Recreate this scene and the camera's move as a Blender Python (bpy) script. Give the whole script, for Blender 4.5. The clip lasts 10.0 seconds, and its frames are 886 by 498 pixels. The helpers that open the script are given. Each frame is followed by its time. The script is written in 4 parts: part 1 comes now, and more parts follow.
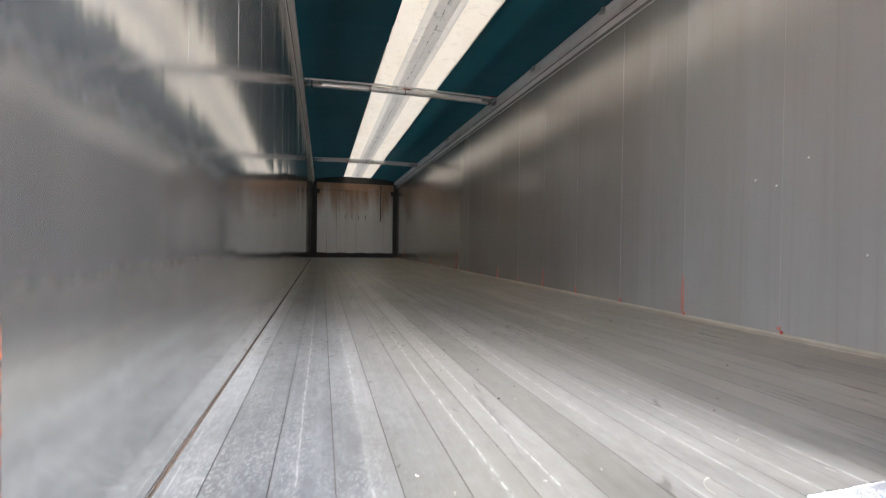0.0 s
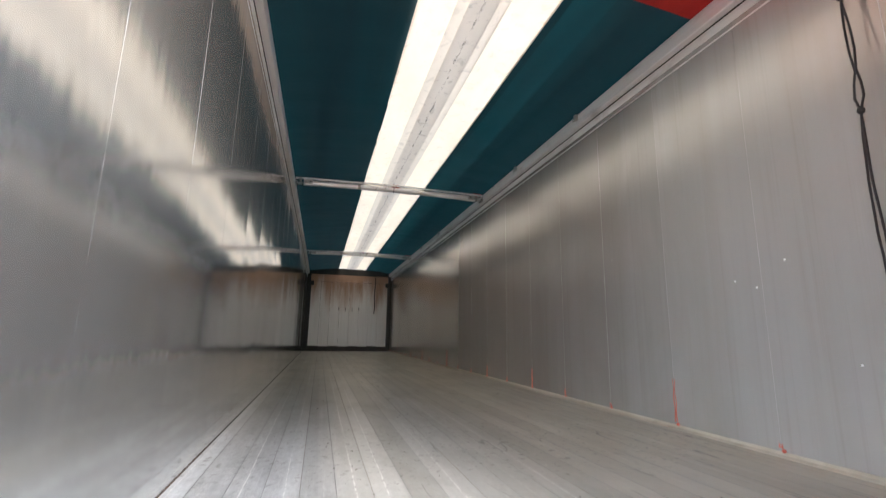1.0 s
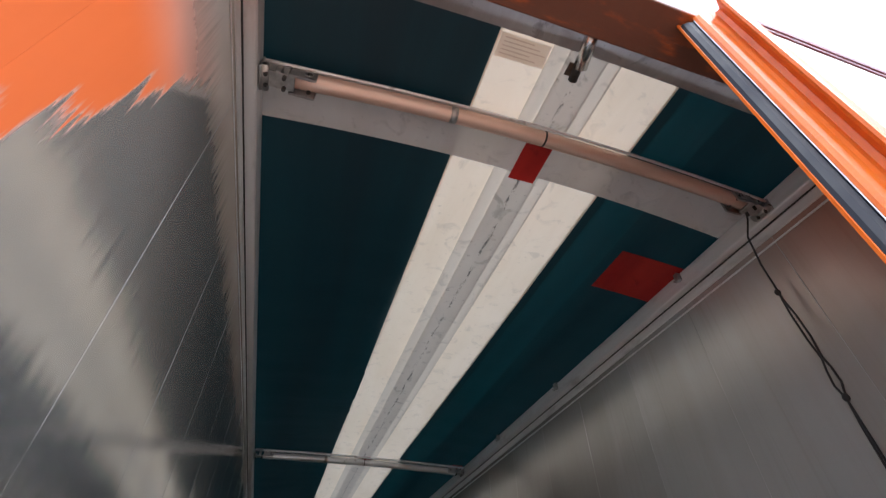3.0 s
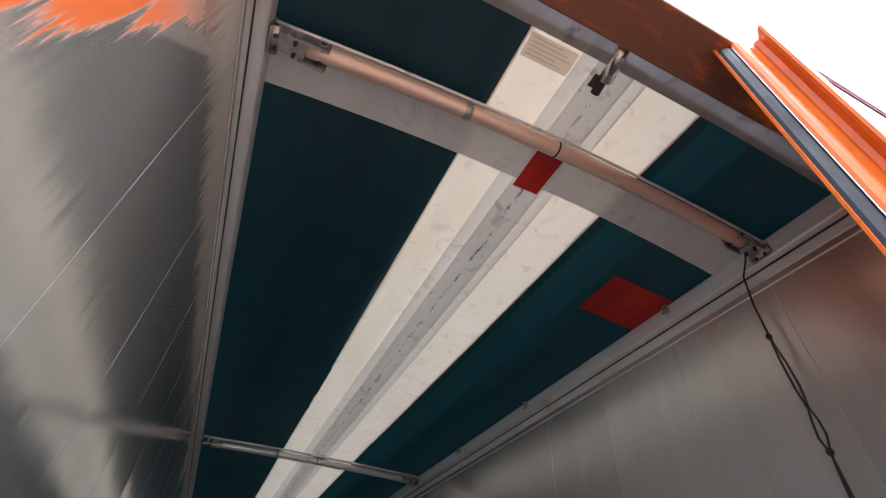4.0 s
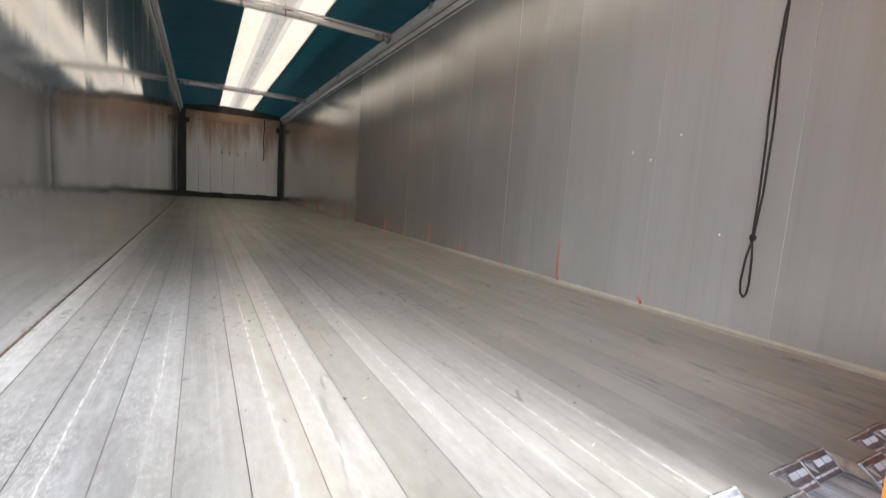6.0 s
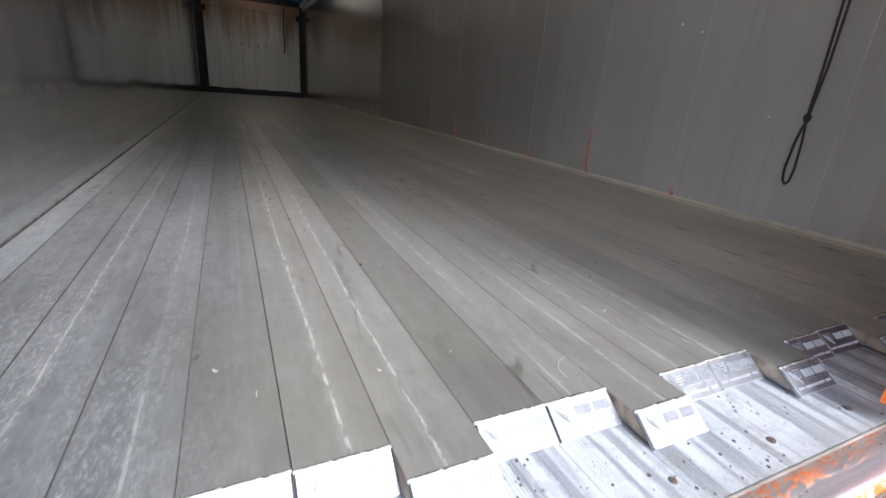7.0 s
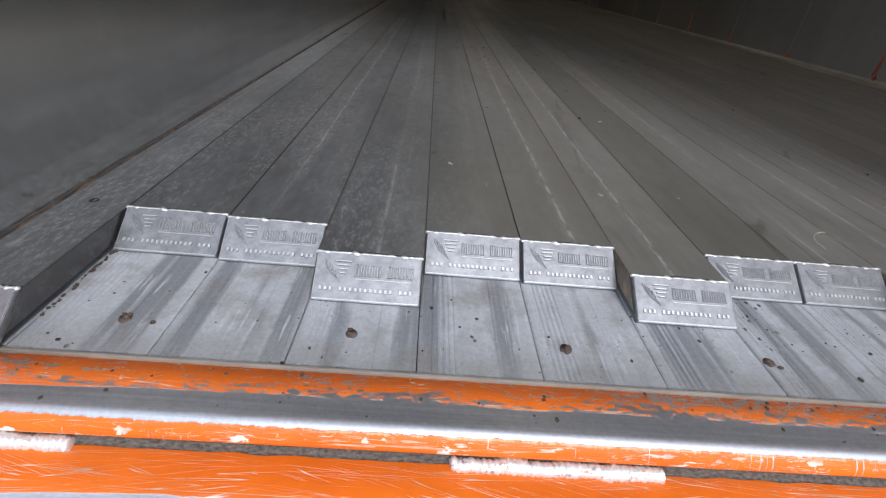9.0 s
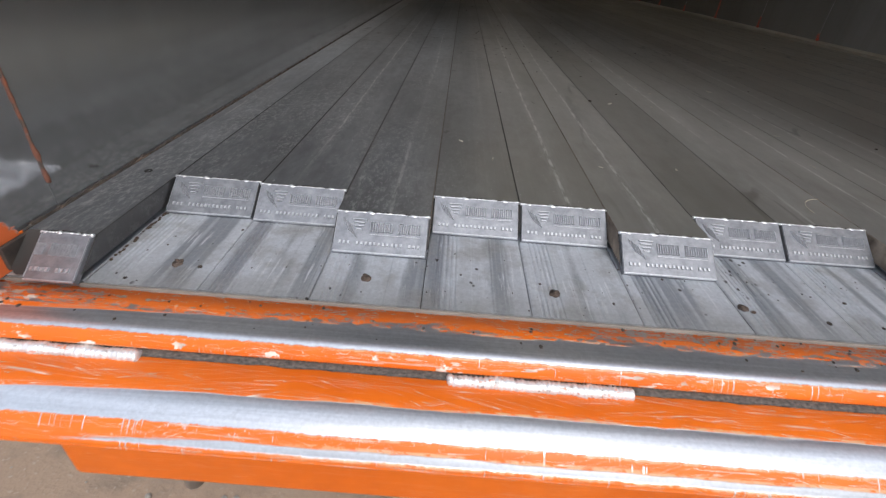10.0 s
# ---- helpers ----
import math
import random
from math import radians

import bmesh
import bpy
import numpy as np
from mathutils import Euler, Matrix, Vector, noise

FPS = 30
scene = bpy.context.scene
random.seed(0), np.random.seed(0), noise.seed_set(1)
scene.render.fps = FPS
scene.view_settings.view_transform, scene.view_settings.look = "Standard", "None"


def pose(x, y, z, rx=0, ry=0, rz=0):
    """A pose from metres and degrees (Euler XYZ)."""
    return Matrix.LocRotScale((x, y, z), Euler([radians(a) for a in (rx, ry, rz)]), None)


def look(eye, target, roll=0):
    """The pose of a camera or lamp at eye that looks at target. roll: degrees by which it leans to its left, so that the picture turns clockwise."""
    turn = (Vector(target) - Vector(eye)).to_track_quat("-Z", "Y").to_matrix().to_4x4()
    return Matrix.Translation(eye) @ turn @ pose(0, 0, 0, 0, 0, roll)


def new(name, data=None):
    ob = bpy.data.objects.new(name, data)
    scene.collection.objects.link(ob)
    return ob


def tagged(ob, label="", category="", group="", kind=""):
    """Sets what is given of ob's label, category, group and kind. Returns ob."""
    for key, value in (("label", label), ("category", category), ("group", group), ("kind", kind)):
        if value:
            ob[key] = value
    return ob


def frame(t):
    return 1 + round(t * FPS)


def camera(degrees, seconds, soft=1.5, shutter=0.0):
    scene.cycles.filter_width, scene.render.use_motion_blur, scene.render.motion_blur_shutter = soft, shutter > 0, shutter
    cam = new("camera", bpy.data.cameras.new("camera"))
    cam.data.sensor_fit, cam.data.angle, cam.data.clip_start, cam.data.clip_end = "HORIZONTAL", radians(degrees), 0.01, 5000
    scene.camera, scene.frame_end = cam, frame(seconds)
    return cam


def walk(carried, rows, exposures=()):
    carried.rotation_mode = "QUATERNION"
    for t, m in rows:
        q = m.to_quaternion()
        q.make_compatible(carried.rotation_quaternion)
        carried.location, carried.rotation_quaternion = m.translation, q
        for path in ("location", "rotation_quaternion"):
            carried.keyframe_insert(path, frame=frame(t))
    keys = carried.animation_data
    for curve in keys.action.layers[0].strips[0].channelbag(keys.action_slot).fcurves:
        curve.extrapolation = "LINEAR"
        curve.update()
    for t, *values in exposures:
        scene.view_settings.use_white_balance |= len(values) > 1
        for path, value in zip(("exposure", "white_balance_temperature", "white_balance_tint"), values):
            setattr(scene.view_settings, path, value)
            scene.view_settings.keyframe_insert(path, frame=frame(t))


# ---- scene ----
cam = camera(89.3, 10.0, soft=1.2, shutter=0.3)
PATH = [
    (0, (0.284, -0.343, 0.441), (0.805, 1.588, 0.42), 0.8),
    (0.5, (0.376, -0.319, 0.481), (0.882, 1.61, 0.632), 1.0),
    (1, (0.458, -0.295, 0.51), (0.965, 1.603, 0.887), 0.9),
    (1.5, (0.471, -0.302, 0.56), (0.979, 1.526, 1.193), 0.5),
    (2, (0.479, -0.305, 0.606), (1.005, 1.417, 1.477), -0.1),
    (2.5, (0.492, -0.299, 0.639), (0.973, 1.273, 1.778), -0.2),
    (3, (0.451, -0.27, 0.67), (0.911, 1.137, 2.015), -0.7),
    (3.2, (0.432, -0.252, 0.682), (0.884, 1.124, 2.061), -0.6),
    (4.3, (0.377, -0.137, 0.732), (0.967, 1.235, 2.062), 5.4),
    (4.5, (0.35, -0.135, 0.688), (1.008, 1.281, 1.939), 4.5),
    (5, (0.407, -0.146, 0.651), (1.273, 1.464, 1.461), 4.1),
    (5.2, (0.411, -0.132, 0.638), (1.342, 1.53, 1.247), 3.6),
    (5.5, (0.447, -0.156, 0.574), (1.424, 1.567, 0.847), 3.6),
    (5.7, (0.454, -0.161, 0.542), (1.444, 1.577, 0.566), 3.5),
    (6.8, (0.511, -0.145, 0.433), (1.37, 1.569, -0.137), 4.1),
    (7, (0.508, -0.161, 0.414), (1.334, 1.538, -0.241), 4.4),
    (7.5, (0.506, -0.171, 0.343), (1.146, 1.522, -0.508), 4.4),
    (8, (0.474, -0.19, 0.29), (0.84, 1.511, -0.696), 6.6),
    (8.5, (0.443, -0.203, 0.272), (0.655, 1.5, -0.756), 7.7),
    (9, (0.42, -0.212, 0.271), (0.533, 1.481, -0.788), 6.6),
    (9.5, (0.427, -0.227, 0.266), (0.495, 1.458, -0.808), 6.1),
    (10, (0.446, -0.288, 0.268), (0.446, 1.394, -0.813), 4.5),
]
walk(cam, [(t, look(e, g, r)) for t, e, g, r in PATH], [
    (0, 3.42, 5950, 10), (0.5, 3.74, 5950, 10), (1, 3.78, 5950, 10), (1.5, 3.22, 5850, 10), (2, 2.87, 5750, 10), (2.5, 2.62, 5700, 10),
    (3.2, 2.4, 5700, 10), (4.3, 2.78, 5850, 10), (4.6, 3.23, 5950, 10), (5, 3.73, 6100, 10), (5.5, 4.0, 6150, 10), (5.8, 3.92, 6150, 10),
    (6.8, 2.95, 5850, 10), (7.5, 1.86, 5850, 10), (8, 1.59, 5900, 10), (8.5, 1.42, 5950, 10), (9, 1.31, 6050, 10), (10, 1.17, 6150, 10)])


# ---------- world and sun ----------
world = bpy.data.worlds.new("overcast_day")
scene.world = world
world.use_nodes = True
wt = world.node_tree
sky = wt.nodes.new("ShaderNodeTexSky")
sky.sky_type = "NISHITA"
sky.sun_disc = False
sky.sun_elevation, sky.sun_rotation = radians(48), radians(160)
sky.air_density, sky.dust_density = 1.0, 4.0
wt.nodes["Background"].inputs["Strength"].default_value = 0.15
cloud = wt.nodes.new("ShaderNodeMix")                    # an even layer of cloud over the sky
cloud.data_type = "RGBA"
cloud.inputs[0].default_value = 0.75
cloud.inputs[7].default_value = (2.9, 3.1, 3.4, 1)
wt.links.new(sky.outputs["Color"], cloud.inputs[6])
wt.links.new(cloud.outputs[2], wt.nodes["Background"].inputs["Color"])
sun = new("sun", bpy.data.lights.new("sun", "SUN"))
sun.data.energy, sun.data.angle, sun.data.color = 0.7, radians(25), (1.0, 0.98, 0.95)
sun.matrix_world = look((0, 0, 10), (-math.sin(radians(20)) * 0.67, math.cos(radians(20)) * 0.67, 10 - 0.74))

# ---------- measures of the trailer body ----------
W, LEN, TOP = 2.48, 13.52, 2.22
MID = W / 2
A, P = 0.08, 0.116          # first joint between slats, and their pitch
DECK = -0.034               # top of the fixed sub-deck
GROUND = -1.25
LS0, LSP = 0.745, 0.588      # first seam of the left wall, and the panels' width
BOWS = (0.685, 5.09, 10.02)


# ---------- material helpers ----------
class Mat:
    """A node material with short calls for its nodes."""

    def __init__(self, name):
        self.m = bpy.data.materials.new(name)
        self.m.use_nodes = True
        self.t = self.m.node_tree
        self.b = self.t.nodes["Principled BSDF"]
        self.pos = self.t.nodes.new("ShaderNodeNewGeometry").outputs["Position"]

    def put(self, socket, value):
        if isinstance(value, bpy.types.NodeSocket):
            self.t.links.new(value, socket)
        elif isinstance(value, tuple) and len(value) == 3 and socket.type == "RGBA":
            socket.default_value = (*value, 1)
        else:
            socket.default_value = value

    def node(self, kind, **ins):
        n = self.t.nodes.new(kind)
        for k, v in ins.items():
            self.put(n.inputs[k], v)
        return n

    def math(self, op, a, b=0.0, c=0.0, clamp=False):
        n = self.t.nodes.new("ShaderNodeMath")
        n.operation, n.use_clamp = op, clamp
        for s, v in zip(n.inputs, (a, b, c)):
            self.put(s, v)
        return n.outputs[0]

    def axis(self, i):
        s = self.node("ShaderNodeSeparateXYZ", Vector=self.pos)
        return s.outputs[i]

    def noise(self, scale=(1, 1, 1), detail=4.0, rough=0.55, shift=(0, 0, 0), warp=0.0):
        mp = self.node("ShaderNodeMapping", Vector=self.pos, Scale=scale, Location=shift)
        n = self.node("ShaderNodeTexNoise", Vector=mp.outputs[0], Scale=1.0, Detail=detail, Roughness=rough, Distortion=warp)
        return n.outputs["Fac"]

    def spots(self, scale=(1, 1, 1), lo=0.0, hi=0.1, shift=(0, 0, 0)):
        mp = self.node("ShaderNodeMapping", Vector=self.pos, Scale=scale, Location=shift)
        n = self.node("ShaderNodeTexVoronoi", Vector=mp.outputs[0], Scale=1.0)
        return self.step(n.outputs["Distance"], hi, lo)

    def step(self, v, lo, hi):
        n = self.node("ShaderNodeMapRange", Value=v)
        n.interpolation_type = "SMOOTHSTEP"
        n.inputs["From Min"].default_value, n.inputs["From Max"].default_value = lo, hi
        if lo > hi:
            n.inputs["From Min"].default_value, n.inputs["From Max"].default_value = hi, lo
            n.inputs["To Min"].default_value, n.inputs["To Max"].default_value = 1, 0
        return n.outputs[0]

    def span(self, v, a, b):
        n = self.node("ShaderNodeMapRange", Value=v)
        n.inputs["From Min"].default_value, n.inputs["From Max"].default_value = 0.3, 0.7
        n.inputs["To Min"].default_value, n.inputs["To Max"].default_value = a, b
        return n.outputs[0]

    def mix(self, f, a, b):
        n = self.t.nodes.new("ShaderNodeMix")
        n.data_type = "RGBA"
        self.put(n.inputs[0], f)
        self.put(n.inputs[6], a)
        self.put(n.inputs[7], b)
        return n.outputs[2]

    def scale(self, colour, f):
        n = self.t.nodes.new("ShaderNodeVectorMath")
        n.operation = "SCALE"
        self.put(n.inputs[0], colour)
        self.put(n.inputs[3], f)
        return n.outputs[0]

    def random(self):
        return self.node("ShaderNodeObjectInfo").outputs["Random"]

    def bump(self, height, strength=0.3, distance=0.002):
        n = self.node("ShaderNodeBump", Height=height, Strength=strength, Distance=distance)
        self.put(self.b.inputs["Normal"], n.outputs[0])

    def done(self, colour, rough, metal=0.0, **more):
        self.put(self.b.inputs["Base Color"], colour)
        self.put(self.b.inputs["Roughness"], rough)
        self.put(self.b.inputs["Metallic"], metal)
        for k, v in more.items():
            self.put(self.b.inputs[k.replace("_", " ")], v)
        return self.m


ORANGE = (0.74, 0.135, 0.014)


def wall_metal():
    k = Mat("mill_aluminium_panel")
    streak = k.noise((9, 9, 0.35), 4)
    fine = k.noise((80, 80, 1.0), 3)
    blotch = k.noise((1.3, 1.3, 0.9), 5, warp=0.6)
    base = k.mix(k.span(streak, 0, 1), (0.69, 0.69, 0.685), (0.77, 0.77, 0.765))
    base = k.mix(k.step(blotch, 0.35, 0.75), base, (0.60, 0.60, 0.59))
    right = k.step(k.axis(0), 1.0, 2.0)
    smear = k.noise((5, 5, 0.12), 5, 0.62, shift=(4, 2, 7))
    base = k.mix(k.math("MULTIPLY", right, k.span(smear, 0.45, 0.80)), base, (0.56, 0.54, 0.495))
    base = k.mix(k.math("MULTIPLY", right, k.math("MULTIPLY", k.step(k.noise((34, 34, 0.5), 4, 0.6, shift=(6, 1, 3)), 0.50, 0.75), 0.16)), base, (0.33, 0.28, 0.23))
    fleck = k.math("MULTIPLY", k.spots((6, 6, 6), 0.02, 0.035), k.step(k.noise((3, 3, 3), 2, shift=(8, 0, 0)), 0.5, 0.6))
    base = k.mix(fleck, base, (0.85, 0.85, 0.83))
    drip = k.math("MULTIPLY", k.step(k.noise((12, 12, 0.6), 3, shift=(3, 1, 0)), 0.56, 0.78), k.step(k.axis(2), 1.5, 2.2))
    base = k.mix(k.math("MULTIPLY", drip, 0.35), base, (0.30, 0.24, 0.19))
    rough = k.math("ADD", k.span(fine, 0.075, 0.100), k.span(blotch, -0.01, 0.03))
    base = k.scale(base, k.math("MULTIPLY_ADD", k.random(), 0.14, 0.90))
    # the right wall turns darker and browner with depth
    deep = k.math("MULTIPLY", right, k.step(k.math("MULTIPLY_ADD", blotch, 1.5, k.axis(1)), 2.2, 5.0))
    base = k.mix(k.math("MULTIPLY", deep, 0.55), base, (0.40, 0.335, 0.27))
    # orange overspray that the rear frame's paint left on the panel beside it
    y, z = k.axis(1), k.axis(2)
    ragged = k.math("MULTIPLY_ADD", k.noise((40, 30, 1.0), 5), 0.36, -0.18)
    limit = k.math("MULTIPLY_ADD", k.math("SUBTRACT", z, 1.05), 0.45, 0.17)
    edge = k.math("SUBTRACT", k.math("ADD", limit, ragged), y)
    over = k.math("MULTIPLY", k.step(edge, -0.01, 0.03), k.step(k.math("ADD", z, ragged), 0.98, 1.08))
    over = k.math("MULTIPLY", over, k.step(k.axis(0), 0.4, 0.2))
    over = k.math("MULTIPLY", over, k.step(z, 2.12, 1.55))
    # soft orange: paint mist at left, the door's reflection painted at right
    soft = k.math("MULTIPLY_ADD", k.noise((2.0, 2.0, 1.0), 3, shift=(4, 4, 1)), 0.4, -0.2)
    mist_cast = k.math("MULTIPLY", k.step(k.math("ADD", soft, k.math("SUBTRACT", limit, y)), -0.8, 0.35), k.step(z, 0.9, 2.1))
    mist_cast = k.math("MULTIPLY", mist_cast, k.math("MULTIPLY_ADD", right, 0.36, 0.34))
    base = k.mix(mist_cast, base, (0.54, 0.165, 0.065))
    # the top rail's reflection, painted as a pale feathered band below it
    feather = k.math("MULTIPLY_ADD", k.noise((60, 60, 1.2), 4, 0.6, shift=(3, 3, 0)), 0.30, -0.15)
    rail_mirror = k.math("MULTIPLY", k.step(k.math("ADD", z, feather), 1.80, 2.06), k.math("MULTIPLY", k.step(k.math("ADD", y, feather), 9.0, 3.0), k.step(k.axis(0), 0.4, 0.2)))
    base = k.mix(k.math("MULTIPLY", rail_mirror, 0.85), base, k.mix(k.step(z, 1.80, 2.15), (0.68, 0.38, 0.24), (0.60, 0.50, 0.43)))
    # duller high on the rear panels; the warm tint paints the roof's reflection
    tint_mask = k.math("MULTIPLY", k.step(k.axis(0), 0.4, 0.2), k.math("MULTIPLY", k.step(k.math("ADD", z, soft), 0.6, 1.6), k.step(k.math("ADD", y, soft), 4.0, 0.8)))
    base = k.mix(k.math("MULTIPLY", tint_mask, 0.6), base, (0.68, 0.60, 0.49))
    heel = k.math("ADD", k.math("SUBTRACT", y, 0.07), k.math("MULTIPLY", k.math("ADD", z, 0.03), 0.55))
    heel = k.step(k.math("ADD", heel, k.math("MULTIPLY_ADD", k.noise((90, 90, 90), 6, 0.7), 0.04, -0.02)), 0.046, 0.041)
    over = k.math("MAXIMUM", over, k.math("MULTIPLY", heel, k.step(k.axis(0), 0.4, 0.2)))
    base = k.mix(k.math("MULTIPLY", over, 0.95), base, ORANGE)
    # matte right wall, less metallic near the rear to brighten it for missing light
    matte_lift = k.math("MULTIPLY", k.step(k.axis(0), 1.0, 2.0), k.math("MULTIPLY_ADD", k.step(k.math("MULTIPLY_ADD", blotch, 1.5, y), 5.2, 1.6), 0.28, 0.72))
    # rolled sheet: narrow upright strips that lean a little up or down
    lean = k.math("MULTIPLY_ADD", k.noise((38, 38, 0.7), 2, 0.5), 0.064, -0.032)
    lean = k.math("MULTIPLY", lean, k.math("MULTIPLY_ADD", right, -0.55, 1.0))
    wave = k.math("MULTIPLY_ADD", k.noise((1.1, 1.1, 0.8), 2, shift=(5, 5, 0)), 0.02, -0.01)
    side = k.math("MULTIPLY_ADD", k.noise((2.5, 2.5, 0.5), 2, shift=(2, 7, 0)), 0.02, -0.01)
    # no two panels hang quite alike
    side = k.math("ADD", side, k.math("MULTIPLY_ADD", k.random(), 0.024, -0.012))
    tip = k.math("MULTIPLY_ADD", k.math("FRACT", k.math("MULTIPLY", k.random(), 37.0)), 0.018, -0.009)
    # each panel bows a little between its seams
    along = k.math("SUBTRACT", k.math("FRACT", k.math("DIVIDE", k.math("SUBTRACT", y, LS0 - 10 * LSP), LSP)), 0.5)
    bow = k.math("MULTIPLY", along, k.math("MULTIPLY_ADD", k.math("FRACT", k.math("MULTIPLY", k.random(), 91.0)), 0.008, 0.006))
    side = k.math("ADD", side, k.math("MULTIPLY", bow, k.math("MULTIPLY_ADD", right, -0.7, 1.0)))
    off = k.node("ShaderNodeCombineXYZ", Y=side, Z=k.math("ADD", k.math("ADD", lean, wave), tip))
    geo = k.t.nodes.new("ShaderNodeNewGeometry")
    add = k.t.nodes.new("ShaderNodeVectorMath")
    add.operation = "ADD"
    k.put(add.inputs[0], geo.outputs["Normal"])
    k.put(add.inputs[1], off.outputs[0])
    unit = k.t.nodes.new("ShaderNodeVectorMath")
    unit.operation = "NORMALIZE"
    k.put(unit.inputs[0], add.outputs[0])
    k.put(k.b.inputs["Normal"], unit.outputs[0])
    tan = k.node("ShaderNodeTangent")
    tan.direction_type, tan.axis = "RADIAL", "Y"
    return k.done(base, k.math("MULTIPLY_ADD", over, 0.3, k.math("MULTIPLY_ADD", tint_mask, 0.06, k.math("MULTIPLY_ADD", matte_lift, 0.105, rough))), k.math("MULTIPLY_ADD", over, -0.915, k.math("MULTIPLY_ADD", k.math("MAXIMUM", rail_mirror, k.math("MULTIPLY", tint_mask, 0.20)), -0.70, k.math("MULTIPLY_ADD", matte_lift, -0.43, 0.915))), Anisotropic=0.8, Tangent=tan.outputs[0])


def slat_metal():
    k = Mat("worn_floor_aluminium")
    x, y = k.axis(0), k.axis(1)
    rnd = k.random()
    rnd2 = k.math("FRACT", k.math("MULTIPLY", rnd, 53.0))
    streak = k.noise((30, 0.30, 10), 4)
    blotch = k.noise((6, 1.8, 5), 6, warp=0.6)
    tint_mask = k.noise((1.5, 0.5, 1), 4, shift=(3, 0, 0))
    fine = k.noise((80, 26, 40), 5, 0.65)
    local = k.math("FRACT", k.math("DIVIDE", k.math("SUBTRACT", x, A), P))
    edge = k.math("MINIMUM", local, k.math("SUBTRACT", 1.0, local))
    base = k.mix(k.span(streak, 0, 1), (0.40, 0.41, 0.425), (0.52, 0.53, 0.54))
    base = k.mix(k.math("MULTIPLY", k.step(blotch, 0.42, 0.66), 0.6), base, (0.31, 0.31, 0.315))
    # no two slats have worn alike
    base = k.scale(base, k.math("MULTIPLY_ADD", rnd, 0.50, 0.74))
    # dark trodden ends where people climb in
    lines = k.step(k.noise((210, 1.2, 60), 3, shift=(5, 0, 2)), 0.60, 0.68)
    base = k.mix(k.math("MULTIPLY", lines, 0.25), base, (0.60, 0.60, 0.60))
    tread = k.math("MULTIPLY", k.step(k.math("MULTIPLY_ADD", k.noise((5, 2.0, 4), 6, 0.62, shift=(7, 7, 0)), 1.8, y), 2.3, 0.9), k.step(x, 1.3, 0.6))
    base = k.mix(k.math("MULTIPLY", tread, k.math("MULTIPLY_ADD", rnd2, 0.34, 0.44)), base, (0.105, 0.105, 0.108))
    # pale flecked patches, most on the first slats
    patch = k.math("MULTIPLY", k.step(k.noise((9, 2.2, 4), 5, 0.6, shift=(5, 1, 0)), 0.40, 0.58), k.math("MULTIPLY", k.step(x, 0.55, 0.25), k.step(y, 2.4, 1.2)))
    flake = k.noise((150, 62, 60), 8, 0.82, shift=(2, 8, 0))
    base = k.mix(k.math("MULTIPLY", k.math("MULTIPLY", patch, k.step(flake, 0.48, 0.60)), 0.78), base, (0.64, 0.64, 0.63))
    speck = k.math("MULTIPLY", k.step(k.noise((200, 110, 90), 3, shift=(3, 3, 3)), 0.68, 0.72), k.step(x, 1.6, 0.4))
    base = k.mix(k.math("MULTIPLY", speck, 0.5), base, (0.80, 0.80, 0.79))
    grain = k.noise((34, 15, 20), 6, 0.68, shift=(4, 7, 1))
    base = k.scale(base, k.math("MULTIPLY", k.span(fine, 0.84, 1.08), k.span(grain, 0.82, 1.12)))
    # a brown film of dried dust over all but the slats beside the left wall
    dust_lift = k.math("MULTIPLY", k.step(k.math("MULTIPLY_ADD", tint_mask, 0.5, x), 0.52, 0.90), k.math("MINIMUM", k.math("ADD", k.span(tint_mask, 0.50, 0.74), k.math("MULTIPLY", k.step(x, 1.0, 1.9), 0.25)), 0.95))
    # more of it deep inside, painted to brighten where too little light falls
    dust_lift = k.math("MAXIMUM", dust_lift, k.math("MULTIPLY", k.step(k.math("MULTIPLY_ADD", tint_mask, 2.0, y), 2.0, 5.0), 0.60))
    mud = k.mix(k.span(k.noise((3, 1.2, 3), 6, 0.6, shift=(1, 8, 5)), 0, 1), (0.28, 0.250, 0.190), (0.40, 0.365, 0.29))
    right_lift = k.math("MULTIPLY_ADD", k.step(k.math("MULTIPLY_ADD", tint_mask, 0.4, x), 1.1, 2.2), 0.62, 0.84)      # paler to the right, painted against the shut door's shade
    base = k.mix(dust_lift, base, k.scale(mud, k.math("MULTIPLY", right_lift, k.math("MULTIPLY_ADD", rnd, 0.14, 0.90))))
    # the far floor is painted paler for the light it lacks
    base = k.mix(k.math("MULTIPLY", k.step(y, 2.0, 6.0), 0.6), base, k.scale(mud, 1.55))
    # scuffed, darker ends of the slats behind their caps
    scuffed = k.step(k.math("MULTIPLY_ADD", k.noise((14, 5, 8), 6, 0.65, shift=(2, 2, 6)), 0.9, y), 1.05, 0.62)
    base = k.mix(k.math("MULTIPLY", k.math("MULTIPLY", scuffed, k.step(x, 0.55, 0.75)), 0.42), base, (0.12, 0.112, 0.10))
    joint = k.math("MULTIPLY", k.step(edge, 0.014, 0.006), k.math("MULTIPLY_ADD", rnd2, 0.4, k.math("MULTIPLY_ADD", dust_lift, -0.45, 0.6)))
    base = k.mix(joint, base, (0.06, 0.055, 0.05))
    worn = k.math("MULTIPLY", k.step(edge, 0.10, 0.0), k.step(k.noise((20, 1.5, 10), 4, shift=(0, 9, 0)), 0.40, 0.62))
    base = k.mix(k.math("MULTIPLY", worn, 0.35), base, (0.22, 0.21, 0.20))
